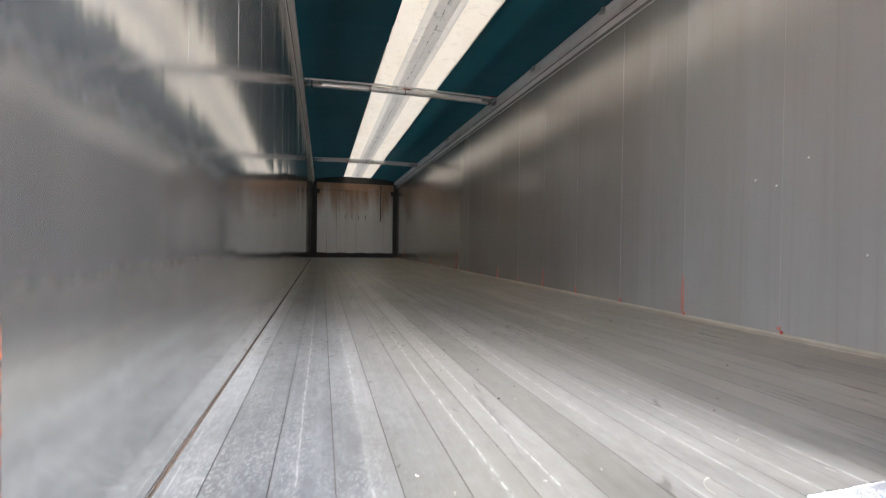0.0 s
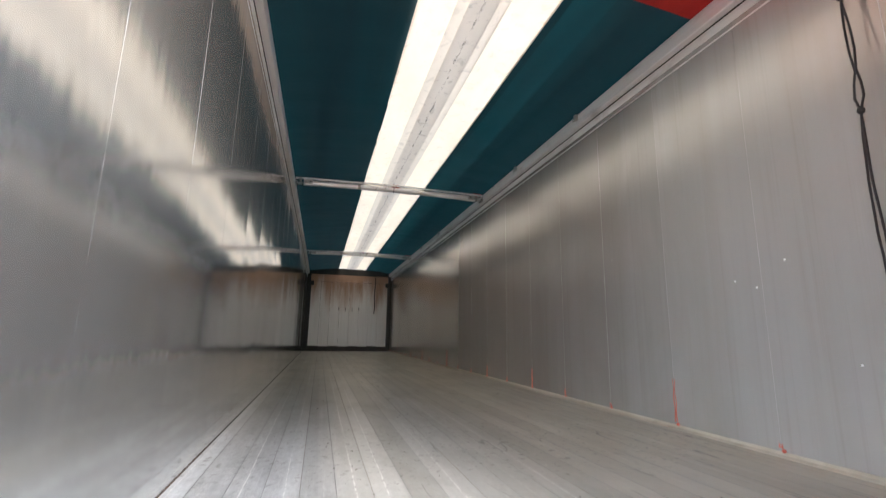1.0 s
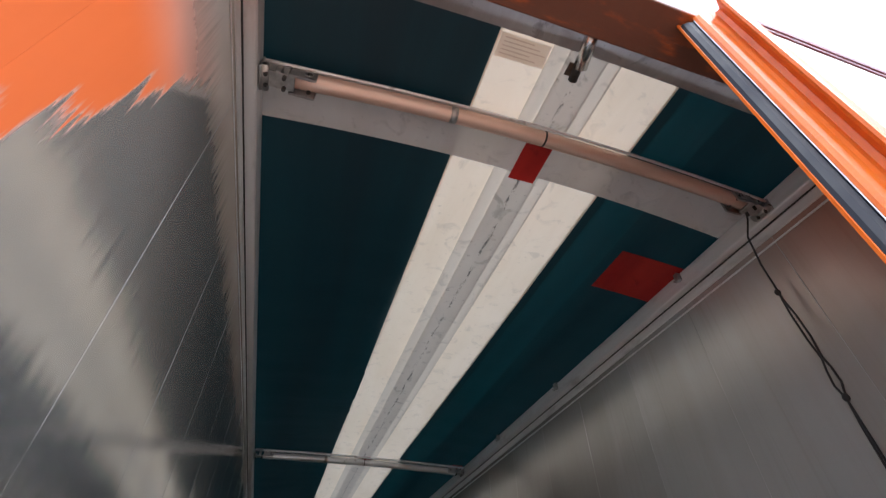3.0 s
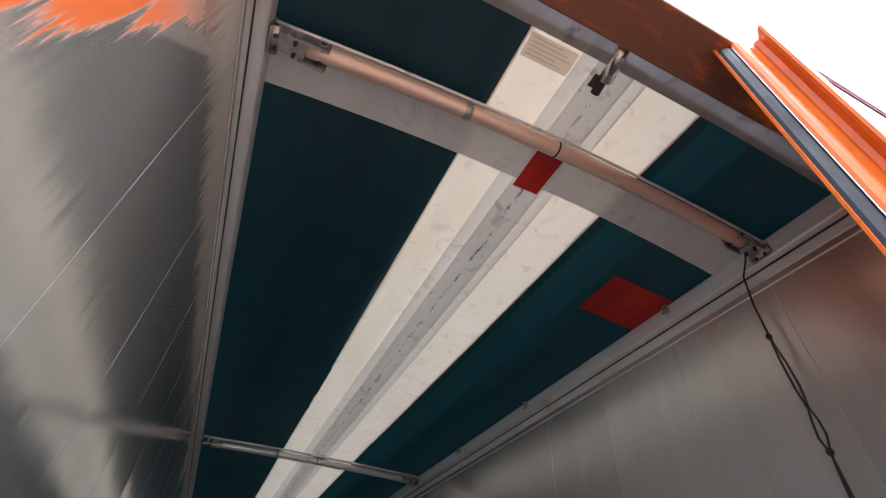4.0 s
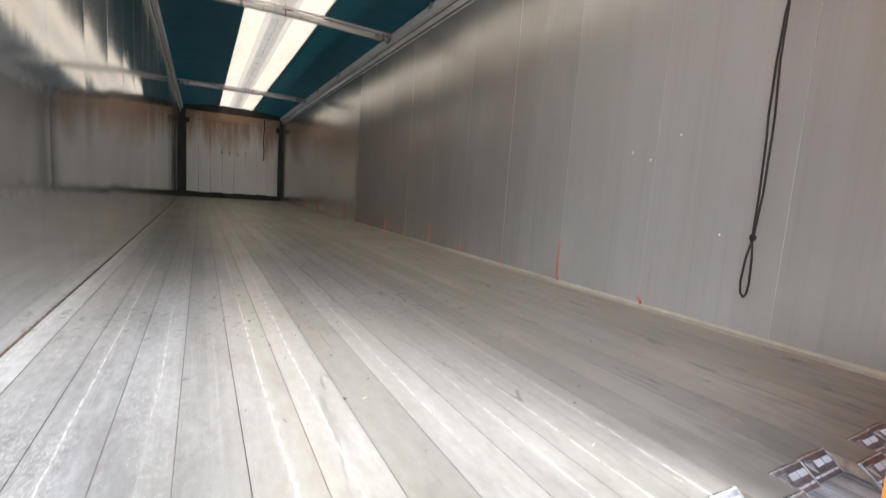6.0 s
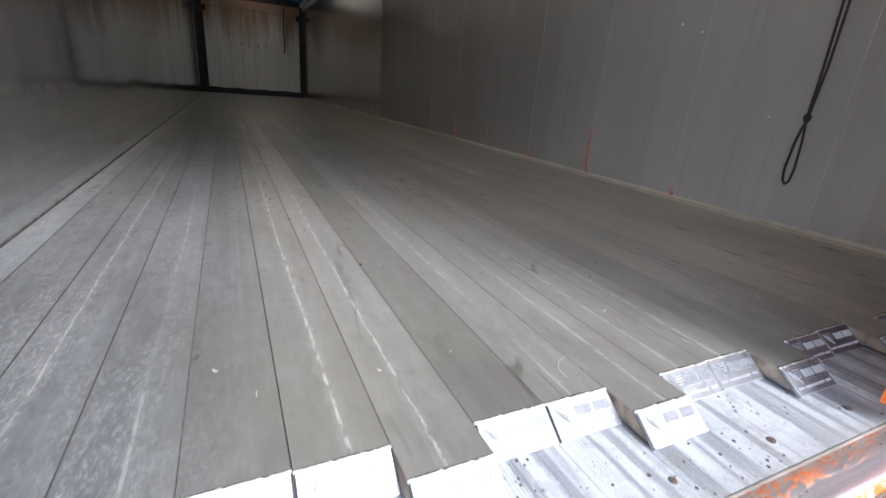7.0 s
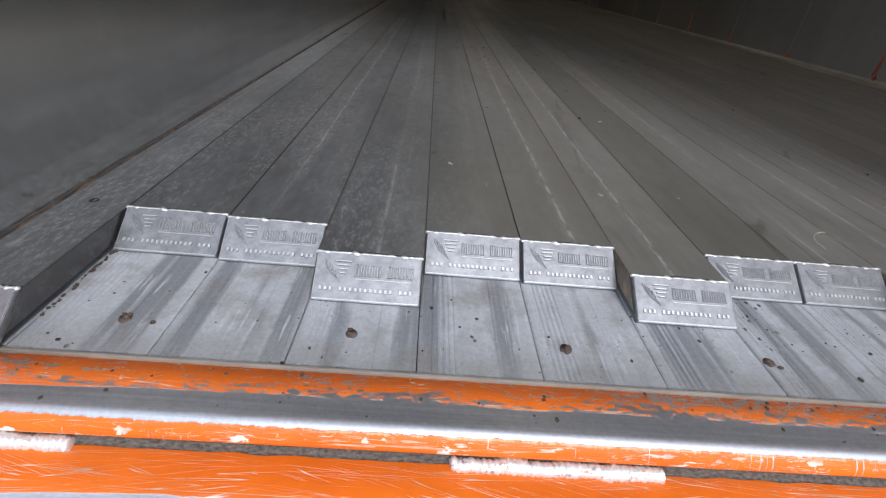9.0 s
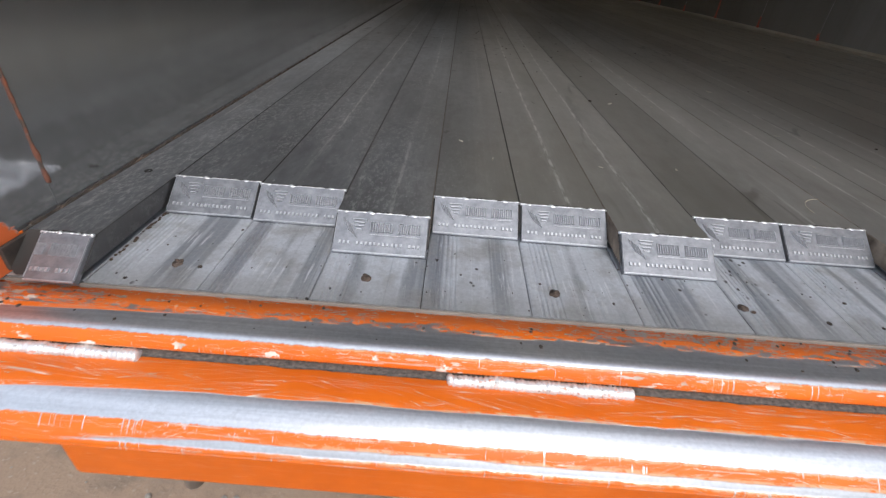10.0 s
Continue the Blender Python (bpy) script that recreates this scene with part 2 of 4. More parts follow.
    spot = k.math("MAXIMUM", k.step(k.noise((26, 16, 20), 3, shift=(5, 5, 9)), 0.71, 0.75), k.math("MULTIPLY", k.step(k.noise((30, 30, 30), 2, shift=(1, 5, 2)), 0.62, 0.66), k.step(k.math("ABSOLUTE", k.math("SUBTRACT", y, 1.9)), 0.8, 0.2)))
    base = k.mix(k.math("MULTIPLY", spot, 0.6), base, (0.10, 0.09, 0.075))
    crease = k.math("ABSOLUTE", k.math("SUBTRACT", k.noise((3.0, 0.55, 2), 3, 0.6, shift=(6, 3, 1)), 0.5))
    crease = k.math("MULTIPLY", k.step(crease, 0.007, 0.002), k.step(k.noise((8, 2.5, 6), 4, shift=(3, 9, 1)), 0.50, 0.60))
    base = k.mix(k.math("MULTIPLY", k.math("MULTIPLY", crease, k.step(x, 0.6, 0.8)), 0.6), base, (0.09, 0.08, 0.065))
    # a narrow rubbed line that wanders along the crown of most slats
    wob = k.math("ADD", k.math("MULTIPLY_ADD", rnd2, 0.30, 0.36), k.math("ADD", k.math("MULTIPLY_ADD", k.noise((2.5, 0.7, 2), 3), 0.22, -0.11), k.math("MULTIPLY_ADD", k.noise((20, 5, 20), 3), 0.05, -0.025)))
    near = k.math("ABSOLUTE", k.math("SUBTRACT", local, wob))
    rub = k.math("MAXIMUM", k.step(near, 0.034, 0.008), k.math("MULTIPLY", k.step(near, 0.15, 0.0), 0.20))
    rub = k.math("MULTIPLY", rub, k.math("MULTIPLY", k.step(rnd, 0.20, 0.40), k.step(k.noise((5, 0.6, 4), 3, shift=(2, 0, 0)), 0.38, 0.56)))
    rub = k.math("MULTIPLY", rub, k.step(k.noise((120, 26, 40), 6, 0.7), 0.38, 0.60))
    base = k.mix(k.math("MULTIPLY", rub, k.math("MULTIPLY_ADD", dust_lift, -0.50, 0.90)), base, (0.78, 0.765, 0.73))
    k.bump(k.math("MULTIPLY_ADD", fine, 0.3, blotch), 0.14, 0.002)
    return k.done(base, k.math("ADD", k.span(blotch, 0.27, 0.34), k.math("MULTIPLY", dust_lift, 0.05)), k.math("MULTIPLY_ADD", dust_lift, -0.40, 0.72))


def deck_metal():
    k = Mat("sub_deck_aluminium")
    x = k.axis(0)
    band = k.noise((15, 0.4, 1), 2)
    fine = k.noise((110, 2, 30), 3)
    blotch = k.noise((14, 14, 10), 5)
    broken = k.math("MULTIPLY_ADD", k.noise((60, 22, 10), 5, 0.7, shift=(5, 2, 0)), 0.08, -0.04)
    base = k.mix(k.step(k.math("ADD", band, broken), 0.465, 0.515), (0.33, 0.345, 0.37), (0.63, 0.65, 0.68))
    base = k.mix(k.math("MULTIPLY", k.step(k.math("ADD", fine, broken), 0.48, 0.70), 0.55), base, (0.70, 0.72, 0.75))
    scuff = k.math("MULTIPLY", k.step(k.noise((260, 14, 60), 4, 0.6, shift=(1, 7, 0)), 0.56, 0.64), k.step(k.noise((12, 20, 8), 4, shift=(8, 2, 0)), 0.46, 0.60))
    base = k.mix(k.math("MULTIPLY", scuff, 0.7), base, (0.82, 0.83, 0.85))
    grey = k.step(k.noise((26, 26, 20), 6, 0.65, shift=(2, 6, 1)), 0.50, 0.66)
    grey = k.math("MAXIMUM", k.math("MULTIPLY", grey, 0.4), k.math("MULTIPLY", k.step(k.math("MULTIPLY_ADD", k.noise((18, 30, 9), 5, shift=(4, 4, 4)), 0.06, k.axis(1)), 0.155, 0.095), 0.65))
    base = k.mix(grey, base, (0.38, 0.375, 0.365))
    base = k.mix(k.math("MULTIPLY", k.step(blotch, 0.52, 0.70), 0.5), base, (0.30, 0.28, 0.25))
    base = k.scale(base, k.span(k.noise((220, 220, 120), 5, 0.75, shift=(7, 7, 7)), 0.84, 1.10))
    dots = k.math("MULTIPLY", k.spots((70, 60, 60), 0.12, 0.22), k.step(k.noise((9, 9, 9), 2, shift=(4, 2, 0)), 0.58, 0.63))
    base = k.mix(dots, base, (0.05, 0.04, 0.035))
    k.bump(k.math("ADD", fine, band), 0.25, 0.0015)
    return k.done(base, k.span(blotch, 0.36, 0.50), 0.5)


def cap_metal():
    k = Mat("cast_aluminium")
    n = k.noise((300, 300, 300), 4)
    blotch = k.noise((70, 70, 70), 6, 0.7)
    base = k.mix(k.span(blotch, 0, 1), (0.20, 0.205, 0.22), (0.38, 0.385, 0.40))
    base = k.scale(base, k.math("MULTIPLY_ADD", k.random(), 0.2, 0.85))
    k.bump(n, 0.25, 0.0008)
    return k.done(base, k.span(n, 0.40, 0.52), 0.8)


def bead_metal():
    k = Mat("weld_bead_aluminium")
    n = k.noise((260, 90, 200), 3)
    k.bump(n, 0.6, 0.002)
    return k.done(k.mix(k.span(n, 0, 1), (0.70, 0.70, 0.70), (0.86, 0.86, 0.86)), 0.34, 0.7)


def weld_metal():
    """Bright weld with rests of orange paint and grime."""
    k = Mat("part_painted_weld")
    n = k.noise((320, 120, 220), 4, 0.65)
    rest = k.step(k.noise((45, 150, 150), 6, 0.7, shift=(2, 1, 6)), 0.60, 0.64)
    base = k.mix(k.span(n, 0, 1), (0.66, 0.65, 0.63), (0.90, 0.89, 0.87))
    base = k.mix(k.math("MULTIPLY", rest, 0.85), base, (0.72, 0.20, 0.06))
    base = k.mix(k.math("MULTIPLY", k.step(k.noise((110, 160, 160), 5, shift=(7, 3, 1)), 0.58, 0.66), 0.7), base, (0.24, 0.19, 0.15))
    k.bump(n, 0.5, 0.002)
    return k.done(base, 0.42, k.math("MULTIPLY_ADD", rest, -0.45, 0.5))


def rail_metal():
    k = Mat("extruded_rail_aluminium")
    n = k.noise((30, 0.8, 30), 4)
    d = k.noise((9, 3, 9), 6, 0.6)
    base = k.mix(k.span(n, 0, 1), (0.70, 0.69, 0.68), (0.80, 0.79, 0.78))
    base = k.mix(k.math("MULTIPLY", k.step(d, 0.52, 0.72), 0.45), base, (0.34, 0.30, 0.27))
    spray = k.step(k.math("MULTIPLY_ADD", k.noise((3, 3, 3), 4), 0.5, k.axis(1)), 1.0, 0.30)      # paint mist near the rear frame
    base = k.mix(k.math("MULTIPLY", spray, 0.55), base, (0.66, 0.28, 0.15))
    k.bump(n, 0.1, 0.002)
    return k.done(base, k.span(d, 0.36, 0.5), 0.4)


def bow_metal():
    k = Mat("bow_tube_aluminium")
    n = k.noise((2.5, 30, 30), 4)
    base = k.mix(k.span(n, 0, 1), (0.66, 0.65, 0.65), (0.80, 0.79, 0.79))
    base = k.mix(k.step(k.noise((9, 9, 9), 5), 0.6, 0.72), base, (0.38, 0.34, 0.32))
    k.bump(n, 0.1, 0.002)
    return k.done(base, k.span(n, 0.30, 0.42), 0.45)


def cloth(name, c1, c2, through_share, dirt=0.0, streak=(0.7, 9, 9), line=None, size=(6, 1.5, 6)):
    k = Mat(name)
    n = k.noise(size, 5, warp=0.5)
    weave = k.noise((500, 500, 500), 1)
    base = k.mix(k.span(n, 0, 1), c1, c2)
    if dirt:
        m1 = k.step(k.noise((9, 9, 9), 6, warp=1.0, shift=(1, 3, 0)), 0.55, 0.72)
        base = k.mix(k.math("MULTIPLY", m1, dirt), base, tuple(c * 0.55 for c in c1))
        m2 = k.step(k.noise((28, 40, 20), 5, shift=(7, 3, 0)), 0.62, 0.80)
        base = k.mix(k.math("MULTIPLY", m2, dirt), base, tuple(c * 0.45 for c in c1))
    if line is not None:                      # grimy broken line where the cloth has been folded
        at = k.math("ADD", k.axis(0), k.math("MULTIPLY_ADD", k.noise((1, 3, 1), 3, shift=(0, 5, 0)), 0.05, -0.025))
        dash = k.math("MULTIPLY", k.step(k.math("ABSOLUTE", k.math("SUBTRACT", at, line)), 0.012, 0.003), k.step(k.noise((40, 16, 4), 6, 0.75, shift=(2, 2, 2)), 0.50, 0.56))
        base = k.mix(k.math("MULTIPLY", dash, 0.85), base, (0.06, 0.055, 0.05))
    k.bump(k.math("ADD", k.math("MULTIPLY", weave, 0.2), k.noise(streak, 4)), 0.3, 0.01)
    m = k.done(base, 0.55)
    tr = k.node("ShaderNodeBsdfTranslucent", Color=base)
    mixer = k.node("ShaderNodeMixShader", Fac=through_share)
    k.t.links.new(k.b.outputs[0], mixer.inputs[1])
    k.t.links.new(tr.outputs[0], mixer.inputs[2])
    k.t.links.new(mixer.outputs[0], k.t.nodes["Material Output"].inputs["Surface"])
    return m


def orange_paint(name, zones=(), scuff=0.56, speckle=None, lines=0.6, dirt=0.0, flakes=None):
    """zones: (axis, low, high, raggedness at low, at high, fade) where the paint is rubbed to bare metal.
    flakes: (axis, low, high) where cream primer shows in small long chips."""
    k = Mat(name)
    x, y, z = k.axis(0), k.axis(1), k.axis(2)
    n = k.noise((7, 7, 7), 6)
    mottle = k.noise((38, 38, 38), 5, 0.6, shift=(2, 4, 4))
    base = k.mix(k.span(n, 0, 1), (0.67, 0.128, 0.008), (0.77, 0.168, 0.013))
    base = k.scale(base, k.span(mottle, 0.93, 1.04))
    near_end = k.step(x, 0.16, -0.03)
    chips = k.step(k.math("MULTIPLY_ADD", near_end, 0.15, k.noise((44, 110, 110), 8, 0.72, shift=(1, 5, 2))), scuff + 0.06, scuff + 0.075)
    scratch = k.math("MULTIPLY", k.step(k.noise((9, 420, 420), 2, shift=(4, 0, 0), warp=0.6), 0.64, 0.66), k.step(k.noise((4, 20, 20), 3), 0.46, 0.58))
    primer = k.math("MAXIMUM", k.math("MULTIPLY", chips, 0.9), k.math("MULTIPLY", scratch, lines))
    for i, slope in enumerate((0.02, -0.05, 0.10, -0.17, 0.28)):      # thin scratches that cross one another
        at = k.node("ShaderNodeCombineXYZ", X=k.math("MULTIPLY", x, 3.5), Y=k.math("MULTIPLY", k.math("MULTIPLY_ADD", x, slope, y), 190.0), Z=k.math("MULTIPLY_ADD", z, 190.0, 9.0 * i))
        ln = k.node("ShaderNodeTexNoise", Vector=at.outputs[0], Scale=1.0, Detail=1.0).outputs["Fac"]
        thin = k.step(k.math("ABSOLUTE", k.math("SUBTRACT", ln, 0.5)), 0.0075, 0.002)
        thin = k.math("MULTIPLY", thin, k.step(k.noise((6, 60, 60), 3, shift=(i * 5, 2, i)), 0.50, 0.58))
        primer = k.math("MAXIMUM", primer, k.math("MULTIPLY", thin, lines))
    if flakes is not None:
        v = (x, y, z)[flakes[0]]
        inside = k.math("MULTIPLY", k.step(v, flakes[1] - 0.002, flakes[1] + 0.002), k.step(v, flakes[2] + 0.002, flakes[2] - 0.002))
        dash = k.step(k.noise((42, 260, 260), 3, 0.5, shift=(3, 8, 1)), 0.63, 0.645)
        blot = k.step(k.noise((26, 48, 48), 5, 0.6, shift=(9, 2, 2)), 0.62, 0.63)
        primer = k.math("MAXIMUM", primer, k.math("MULTIPLY", k.math("MAXIMUM", k.math("MULTIPLY", dash, k.step(x, 0.25, 0.6)), blot), inside))
    tone = k.mix(k.step(k.noise((30, 30, 30), 3, shift=(5, 5, 5)), 0.4, 0.6), (0.50, 0.40, 0.32), (0.78, 0.70, 0.61))
    base = k.mix(primer, base, tone)
    bare = 0.0
    along = k.math("ADD", k.math("MULTIPLY", k.noise((16, 340, 340), 5, 0.7, shift=(1, 2, 3)), 0.7), k.math("MULTIPLY", k.noise((5, 30, 30), 5, 0.65, shift=(3, 0, 0)), 0.5))
    across = k.math("ADD", k.math("MULTIPLY", k.noise((170, 9, 9), 5, 0.7, shift=(6, 2, 3)), 0.7), k.math("MULTIPLY", k.noise((11, 6, 6), 5, 0.6, shift=(3, 7, 0)), 0.5))
    for ax, lo, hi, amp_lo, amp_hi, fade in zones:
        v = (x, y, z)[ax]
        a = k.step(k.math("MULTIPLY_ADD", k.math("SUBTRACT", across, 0.6), amp_lo, k.math("SUBTRACT", v, lo)), -0.0004, 0.0006)
        b = k.step(k.math("MULTIPLY_ADD", k.math("SUBTRACT", along, 0.6), amp_hi, k.math("SUBTRACT", v, hi)), 0.0006, -0.0004)
        # hair-thin scratches run out of the bare strip; towards the frame's end more paint is left
        hair = k.math("MULTIPLY", k.step(k.noise((380, 5, 5), 2, shift=(1, 4, 9)), 0.64, 0.67), k.step(k.noise((14, 60, 60), 3, shift=(4, 1, 1)), 0.46, 0.58))
        a = k.math("MAXIMUM", a, k.math("MULTIPLY", hair, k.step(k.math("SUBTRACT", v, lo), -0.009, -0.006)))
        b = k.math("MULTIPLY", b, k.step(k.math("SUBTRACT", k.math("MULTIPLY_ADD", k.step(x, 0.30, -0.05), 0.010, k.math("MULTIPLY", along, 0.006)), k.math("SUBTRACT", hi, v)), 0.0045, 0.0030))
        zone = k.math("MULTIPLY", a, b)
        # beige primer shows along the worn edge of the paint
        rim_a = k.step(k.math("MULTIPLY_ADD", k.math("SUBTRACT", across, 0.6), amp_lo, k.math("SUBTRACT", v, lo - 0.0012)), -0.0006, 0.0004)
        rim_b = k.step(k.math("MULTIPLY_ADD", k.math("SUBTRACT", along, 0.6), amp_hi * 1.25, k.math("SUBTRACT", v, hi + 0.0016)), 0.0006, -0.0006)
        rim = k.math("MULTIPLY", k.math("MULTIPLY", rim_a, rim_b), k.step(k.noise((70, 160, 160), 5, 0.7, shift=(8, 3, 3)), 0.42, 0.52))
        rim = k.math("MULTIPLY", rim, k.step(x, 0.24, 0.42))
        if fade:
            rim = k.math("MULTIPLY", rim, k.step(x, fade + 0.02, fade + 0.05))
        base = k.mix(k.math("MULTIPLY", rim, 0.65), base, (0.62, 0.46, 0.27))
        if fade:
            zone = k.math("MULTIPLY", zone, k.step(k.math("MULTIPLY_ADD", across, 0.1, x), fade, fade + 0.03))
        bare = k.math("MAXIMUM", bare, zone)
    if speckle is not None:
        grit = k.math("ADD", k.math("MULTIPLY", k.noise((95, 330, 330), 8, 0.72, shift=(6, 1, 0)), 0.68), k.math("MULTIPLY", k.noise((7, 40, 40), 4, 0.6, shift=(2, 6, 0)), 0.32))
        sp = k.math("SUBTRACT", grit, k.math("MULTIPLY", k.math("MULTIPLY_ADD", k.step(x, 0.9, 0.1), 0.02, k.math("SUBTRACT", y, speckle)), 1.7))
        sp = k.math("MULTIPLY_ADD", k.step(x, 0.3, 1.3), 0.035, sp)
        bare = k.math("MAXIMUM", bare, k.math("MULTIPLY", k.step(sp, 0.478, 0.494), k.step(y, speckle - 0.001, speckle + 0.002)))
    steel = k.mix(k.span(k.noise((3, 160, 160), 5, 0.65), 0, 1), (0.50, 0.505, 0.52), (0.72, 0.725, 0.74))
    stain = k.math("MULTIPLY", k.step(k.noise((60, 80, 80), 7, 0.72, shift=(8, 8, 1)), 0.50, 0.64), 0.12)
    steel = k.mix(stain, steel, (0.25, 0.24, 0.235))
    steel = k.scale(steel, k.span(k.noise((240, 330, 330), 4, 0.7, shift=(4, 4, 8)), 0.86, 1.06))
    base = k.mix(bare, base, steel)
    if dirt:
        base = k.mix(k.math("MULTIPLY", k.step(k.noise((5, 14, 14), 6, shift=(9, 0, 3)), 0.22, 0.50), dirt), base, (0.07, 0.055, 0.05))
    k.bump(k.math("MULTIPLY_ADD", k.math("MAXIMUM", bare, primer), -1.2, k.math("MULTIPLY", mottle, 0.5)), 0.35, 0.0010)
    rough = k.math("ADD", k.math("MULTIPLY_ADD", bare, -0.06, 0.37), k.math("MULTIPLY", k.math("MULTIPLY", stain, bare), 0.3))
    return k.done(base, rough, k.math("MULTIPLY", bare, 0.85), Specular_IOR_Level=0.3)


def plain(name, c1, c2, rough, metal=0.0, size=(12, 12, 12), bump=0.15):
    k = Mat(name)
    n = k.noise(size, 5)
    k.bump(n, bump, 0.002)
    return k.done(k.mix(k.span(n, 0, 1), c1, c2), k.span(n, rough - 0.06, rough + 0.08), metal)


def headboard_paint():
    k = Mat("stained_headboard_paint")
    z = k.axis(2)
    drip = k.noise((5, 1, 0.7), 5)
    fine = k.noise((26, 1, 0.9), 4)
    base = k.mix(k.span(fine, 0, 1), (0.80, 0.78, 0.75), (0.88, 0.87, 0.85))
    h = k.math("ADD", k.math("DIVIDE", k.math("SUBTRACT", z, 1.0), 1.1), k.math("MULTIPLY_ADD", drip, 1.5, -0.85))
    base = k.mix(k.math("MULTIPLY", k.step(h, 0.1, 0.95), 0.9), base, (0.36, 0.19, 0.09))
    low = k.math("ADD", k.math("DIVIDE", k.math("SUBTRACT", 0.3, z), 0.5), k.math("MULTIPLY_ADD", fine, 1.4, -0.9))
    base = k.mix(k.math("MULTIPLY", k.step(low, 0.2, 0.7), 0.6), base, (0.25, 0.15, 0.10))
    return k.done(base, 0.5)


def ground_soil():
    k = Mat("packed_yard_soil")
    a, b, c = k.noise((0.5, 0.5, 0.5), 5), k.noise((7, 7, 7), 6), k.noise((60, 60, 60), 4)
    base = k.mix(k.span(a, 0, 1), (0.21, 0.140, 0.088), (0.30, 0.205, 0.135))
    base = k.mix(k.math("MULTIPLY", k.step(b, 0.45, 0.7), 0.6), base, (0.15, 0.11, 0.08))
    base = k.mix(k.math("MULTIPLY", k.step(c, 0.6, 0.7), 0.5), base, (0.38, 0.31, 0.24))
    k.bump(k.math("ADD", b, k.math("MULTIPLY", c, 0.5)), 0.6, 0.02)
    return k.done(base, 0.9)


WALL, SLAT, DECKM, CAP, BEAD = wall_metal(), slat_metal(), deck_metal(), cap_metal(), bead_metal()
SEAM = plain("dull_seam_aluminium", (0.34, 0.335, 0.32), (0.48, 0.47, 0.455), 0.6, 0.4, (200, 200, 3))
SEAM_DULL = plain("faint_seam_aluminium", (0.32, 0.315, 0.30), (0.44, 0.435, 0.42), 0.45, 0.75, (200, 200, 3))
MARK = plain("dull_cast_marks", (0.44, 0.445, 0.46), (0.62, 0.62, 0.63), 0.44, 0.8, (300, 300, 300))
RAIL, BOW = rail_metal(), bow_metal()
# first bow: orange light bounced from the rear frame, put into its colour
BOW_TINT = plain("bounce_tinted_bow_tube", (0.70, 0.46, 0.35), (0.80, 0.60, 0.50), 0.40, 0.45, (2.5, 30, 30))
TEAL = cloth("dark_teal_tarpaulin", (0.0008, 0.0100, 0.0138), (0.0020, 0.024, 0.029), 0.088, size=(4.0, 0.22, 4.0))
TEAL_LIT = cloth("lit_fold_teal_tarpaulin", (0.0016, 0.021, 0.026), (0.0035, 0.040, 0.046), 0.10, size=(5.0, 0.22, 5.0))
WHITE = cloth("white_tarpaulin", (0.80, 0.67, 0.49), (0.86, 0.74, 0.57), 0.135, 0.32)
WEB = cloth("grey_webbing", (0.48, 0.425, 0.345), (0.57, 0.505, 0.415), 0.11, 0.7, line=1.27)
HEM = cloth("beige_hem", (0.56, 0.49, 0.385), (0.62, 0.545, 0.435), 0.145, 0.4)
BAND = cloth("grey_pocket_cloth", (0.64, 0.63, 0.62), (0.72, 0.71, 0.70), 0.17, 0.4)
ENDB = cloth("dirty_end_cloth", (0.26, 0.235, 0.225), (0.40, 0.38, 0.37), 0.10, 0.95)
REDC = cloth("red_patch_cloth", (0.45, 0.015, 0.012), (0.60, 0.03, 0.02), 0.30, 0.6)
PAPER = cloth("printed_label_paper", (0.80, 0.72, 0.64), (0.86, 0.78, 0.70), 0.5, 0.2)
WELD = weld_metal()
ORANGE_WORN = orange_paint("scratched_orange_paint", scuff=0.62)
ORANGE_PLAIN = orange_paint("orange_paint", scuff=0.72, lines=0.12)
# grime that also darkens the header for the shade it stands in
ORANGE_DIRTY_DIM = orange_paint("grimy_dimmed_orange_paint", scuff=0.68, lines=0.2, dirt=0.85)
RUBBER = plain("black_gasket_rubber", (0.005, 0.006, 0.010), (0.012, 0.014, 0.022), 0.75)
DARK = plain("dark_dirty_steel", (0.02, 0.018, 0.016), (0.05, 0.045, 0.04), 0.6)
GRIME = plain("brown_grime", (0.035, 0.025, 0.018), (0.12, 0.08, 0.055), 0.9, 0, (30, 30, 30), 0.6)
GRIT = plain("packed_groove_grit", (0.035, 0.030, 0.026), (0.17, 0.14, 0.115), 0.9, 0, (260, 420, 420), 0.8)
CRUMB = plain("dark_dirt", (0.03, 0.024, 0.02), (0.09, 0.065, 0.05), 0.95, 0, (60, 60, 60), 0.5)
SEALANT = plain("pale_seal_strip", (0.40, 0.35, 0.26), (0.54, 0.49, 0.39), 0.6)
STRAWM = plain("pale_dry_straw", (0.42, 0.38, 0.30), (0.62, 0.57, 0.48), 0.7)
EDGE = plain("pale_dusty_edge", (0.16, 0.135, 0.11), (0.30, 0.26, 0.215), 0.7)
CORD = plain("black_cord", (0.012, 0.012, 0.012), (0.035, 0.03, 0.028), 0.7, 0, (200, 200, 200), 0.4)
WAX = plain("red_sealant", (0.45, 0.06, 0.03), (0.62, 0.16, 0.10), 0.5)
ZINC = plain("dull_zinc_steel", (0.35, 0.33, 0.31), (0.55, 0.53, 0.51), 0.38, 0.85, (40, 40, 40))
CHROME = plain("bright_pin_steel", (0.55, 0.55, 0.55), (0.75, 0.75, 0.75), 0.2, 1.0, (40, 40, 40))
SIDE = plain("brown_caked_slat_side", (0.10, 0.075, 0.055), (0.34, 0.28, 0.22), 0.75, 0.2, (45, 45, 45), 0.5)
RUST = plain("rusty_bolt", (0.07, 0.05, 0.04), (0.15, 0.11, 0.085), 0.8, 0.3, (200, 200, 200), 0.5)
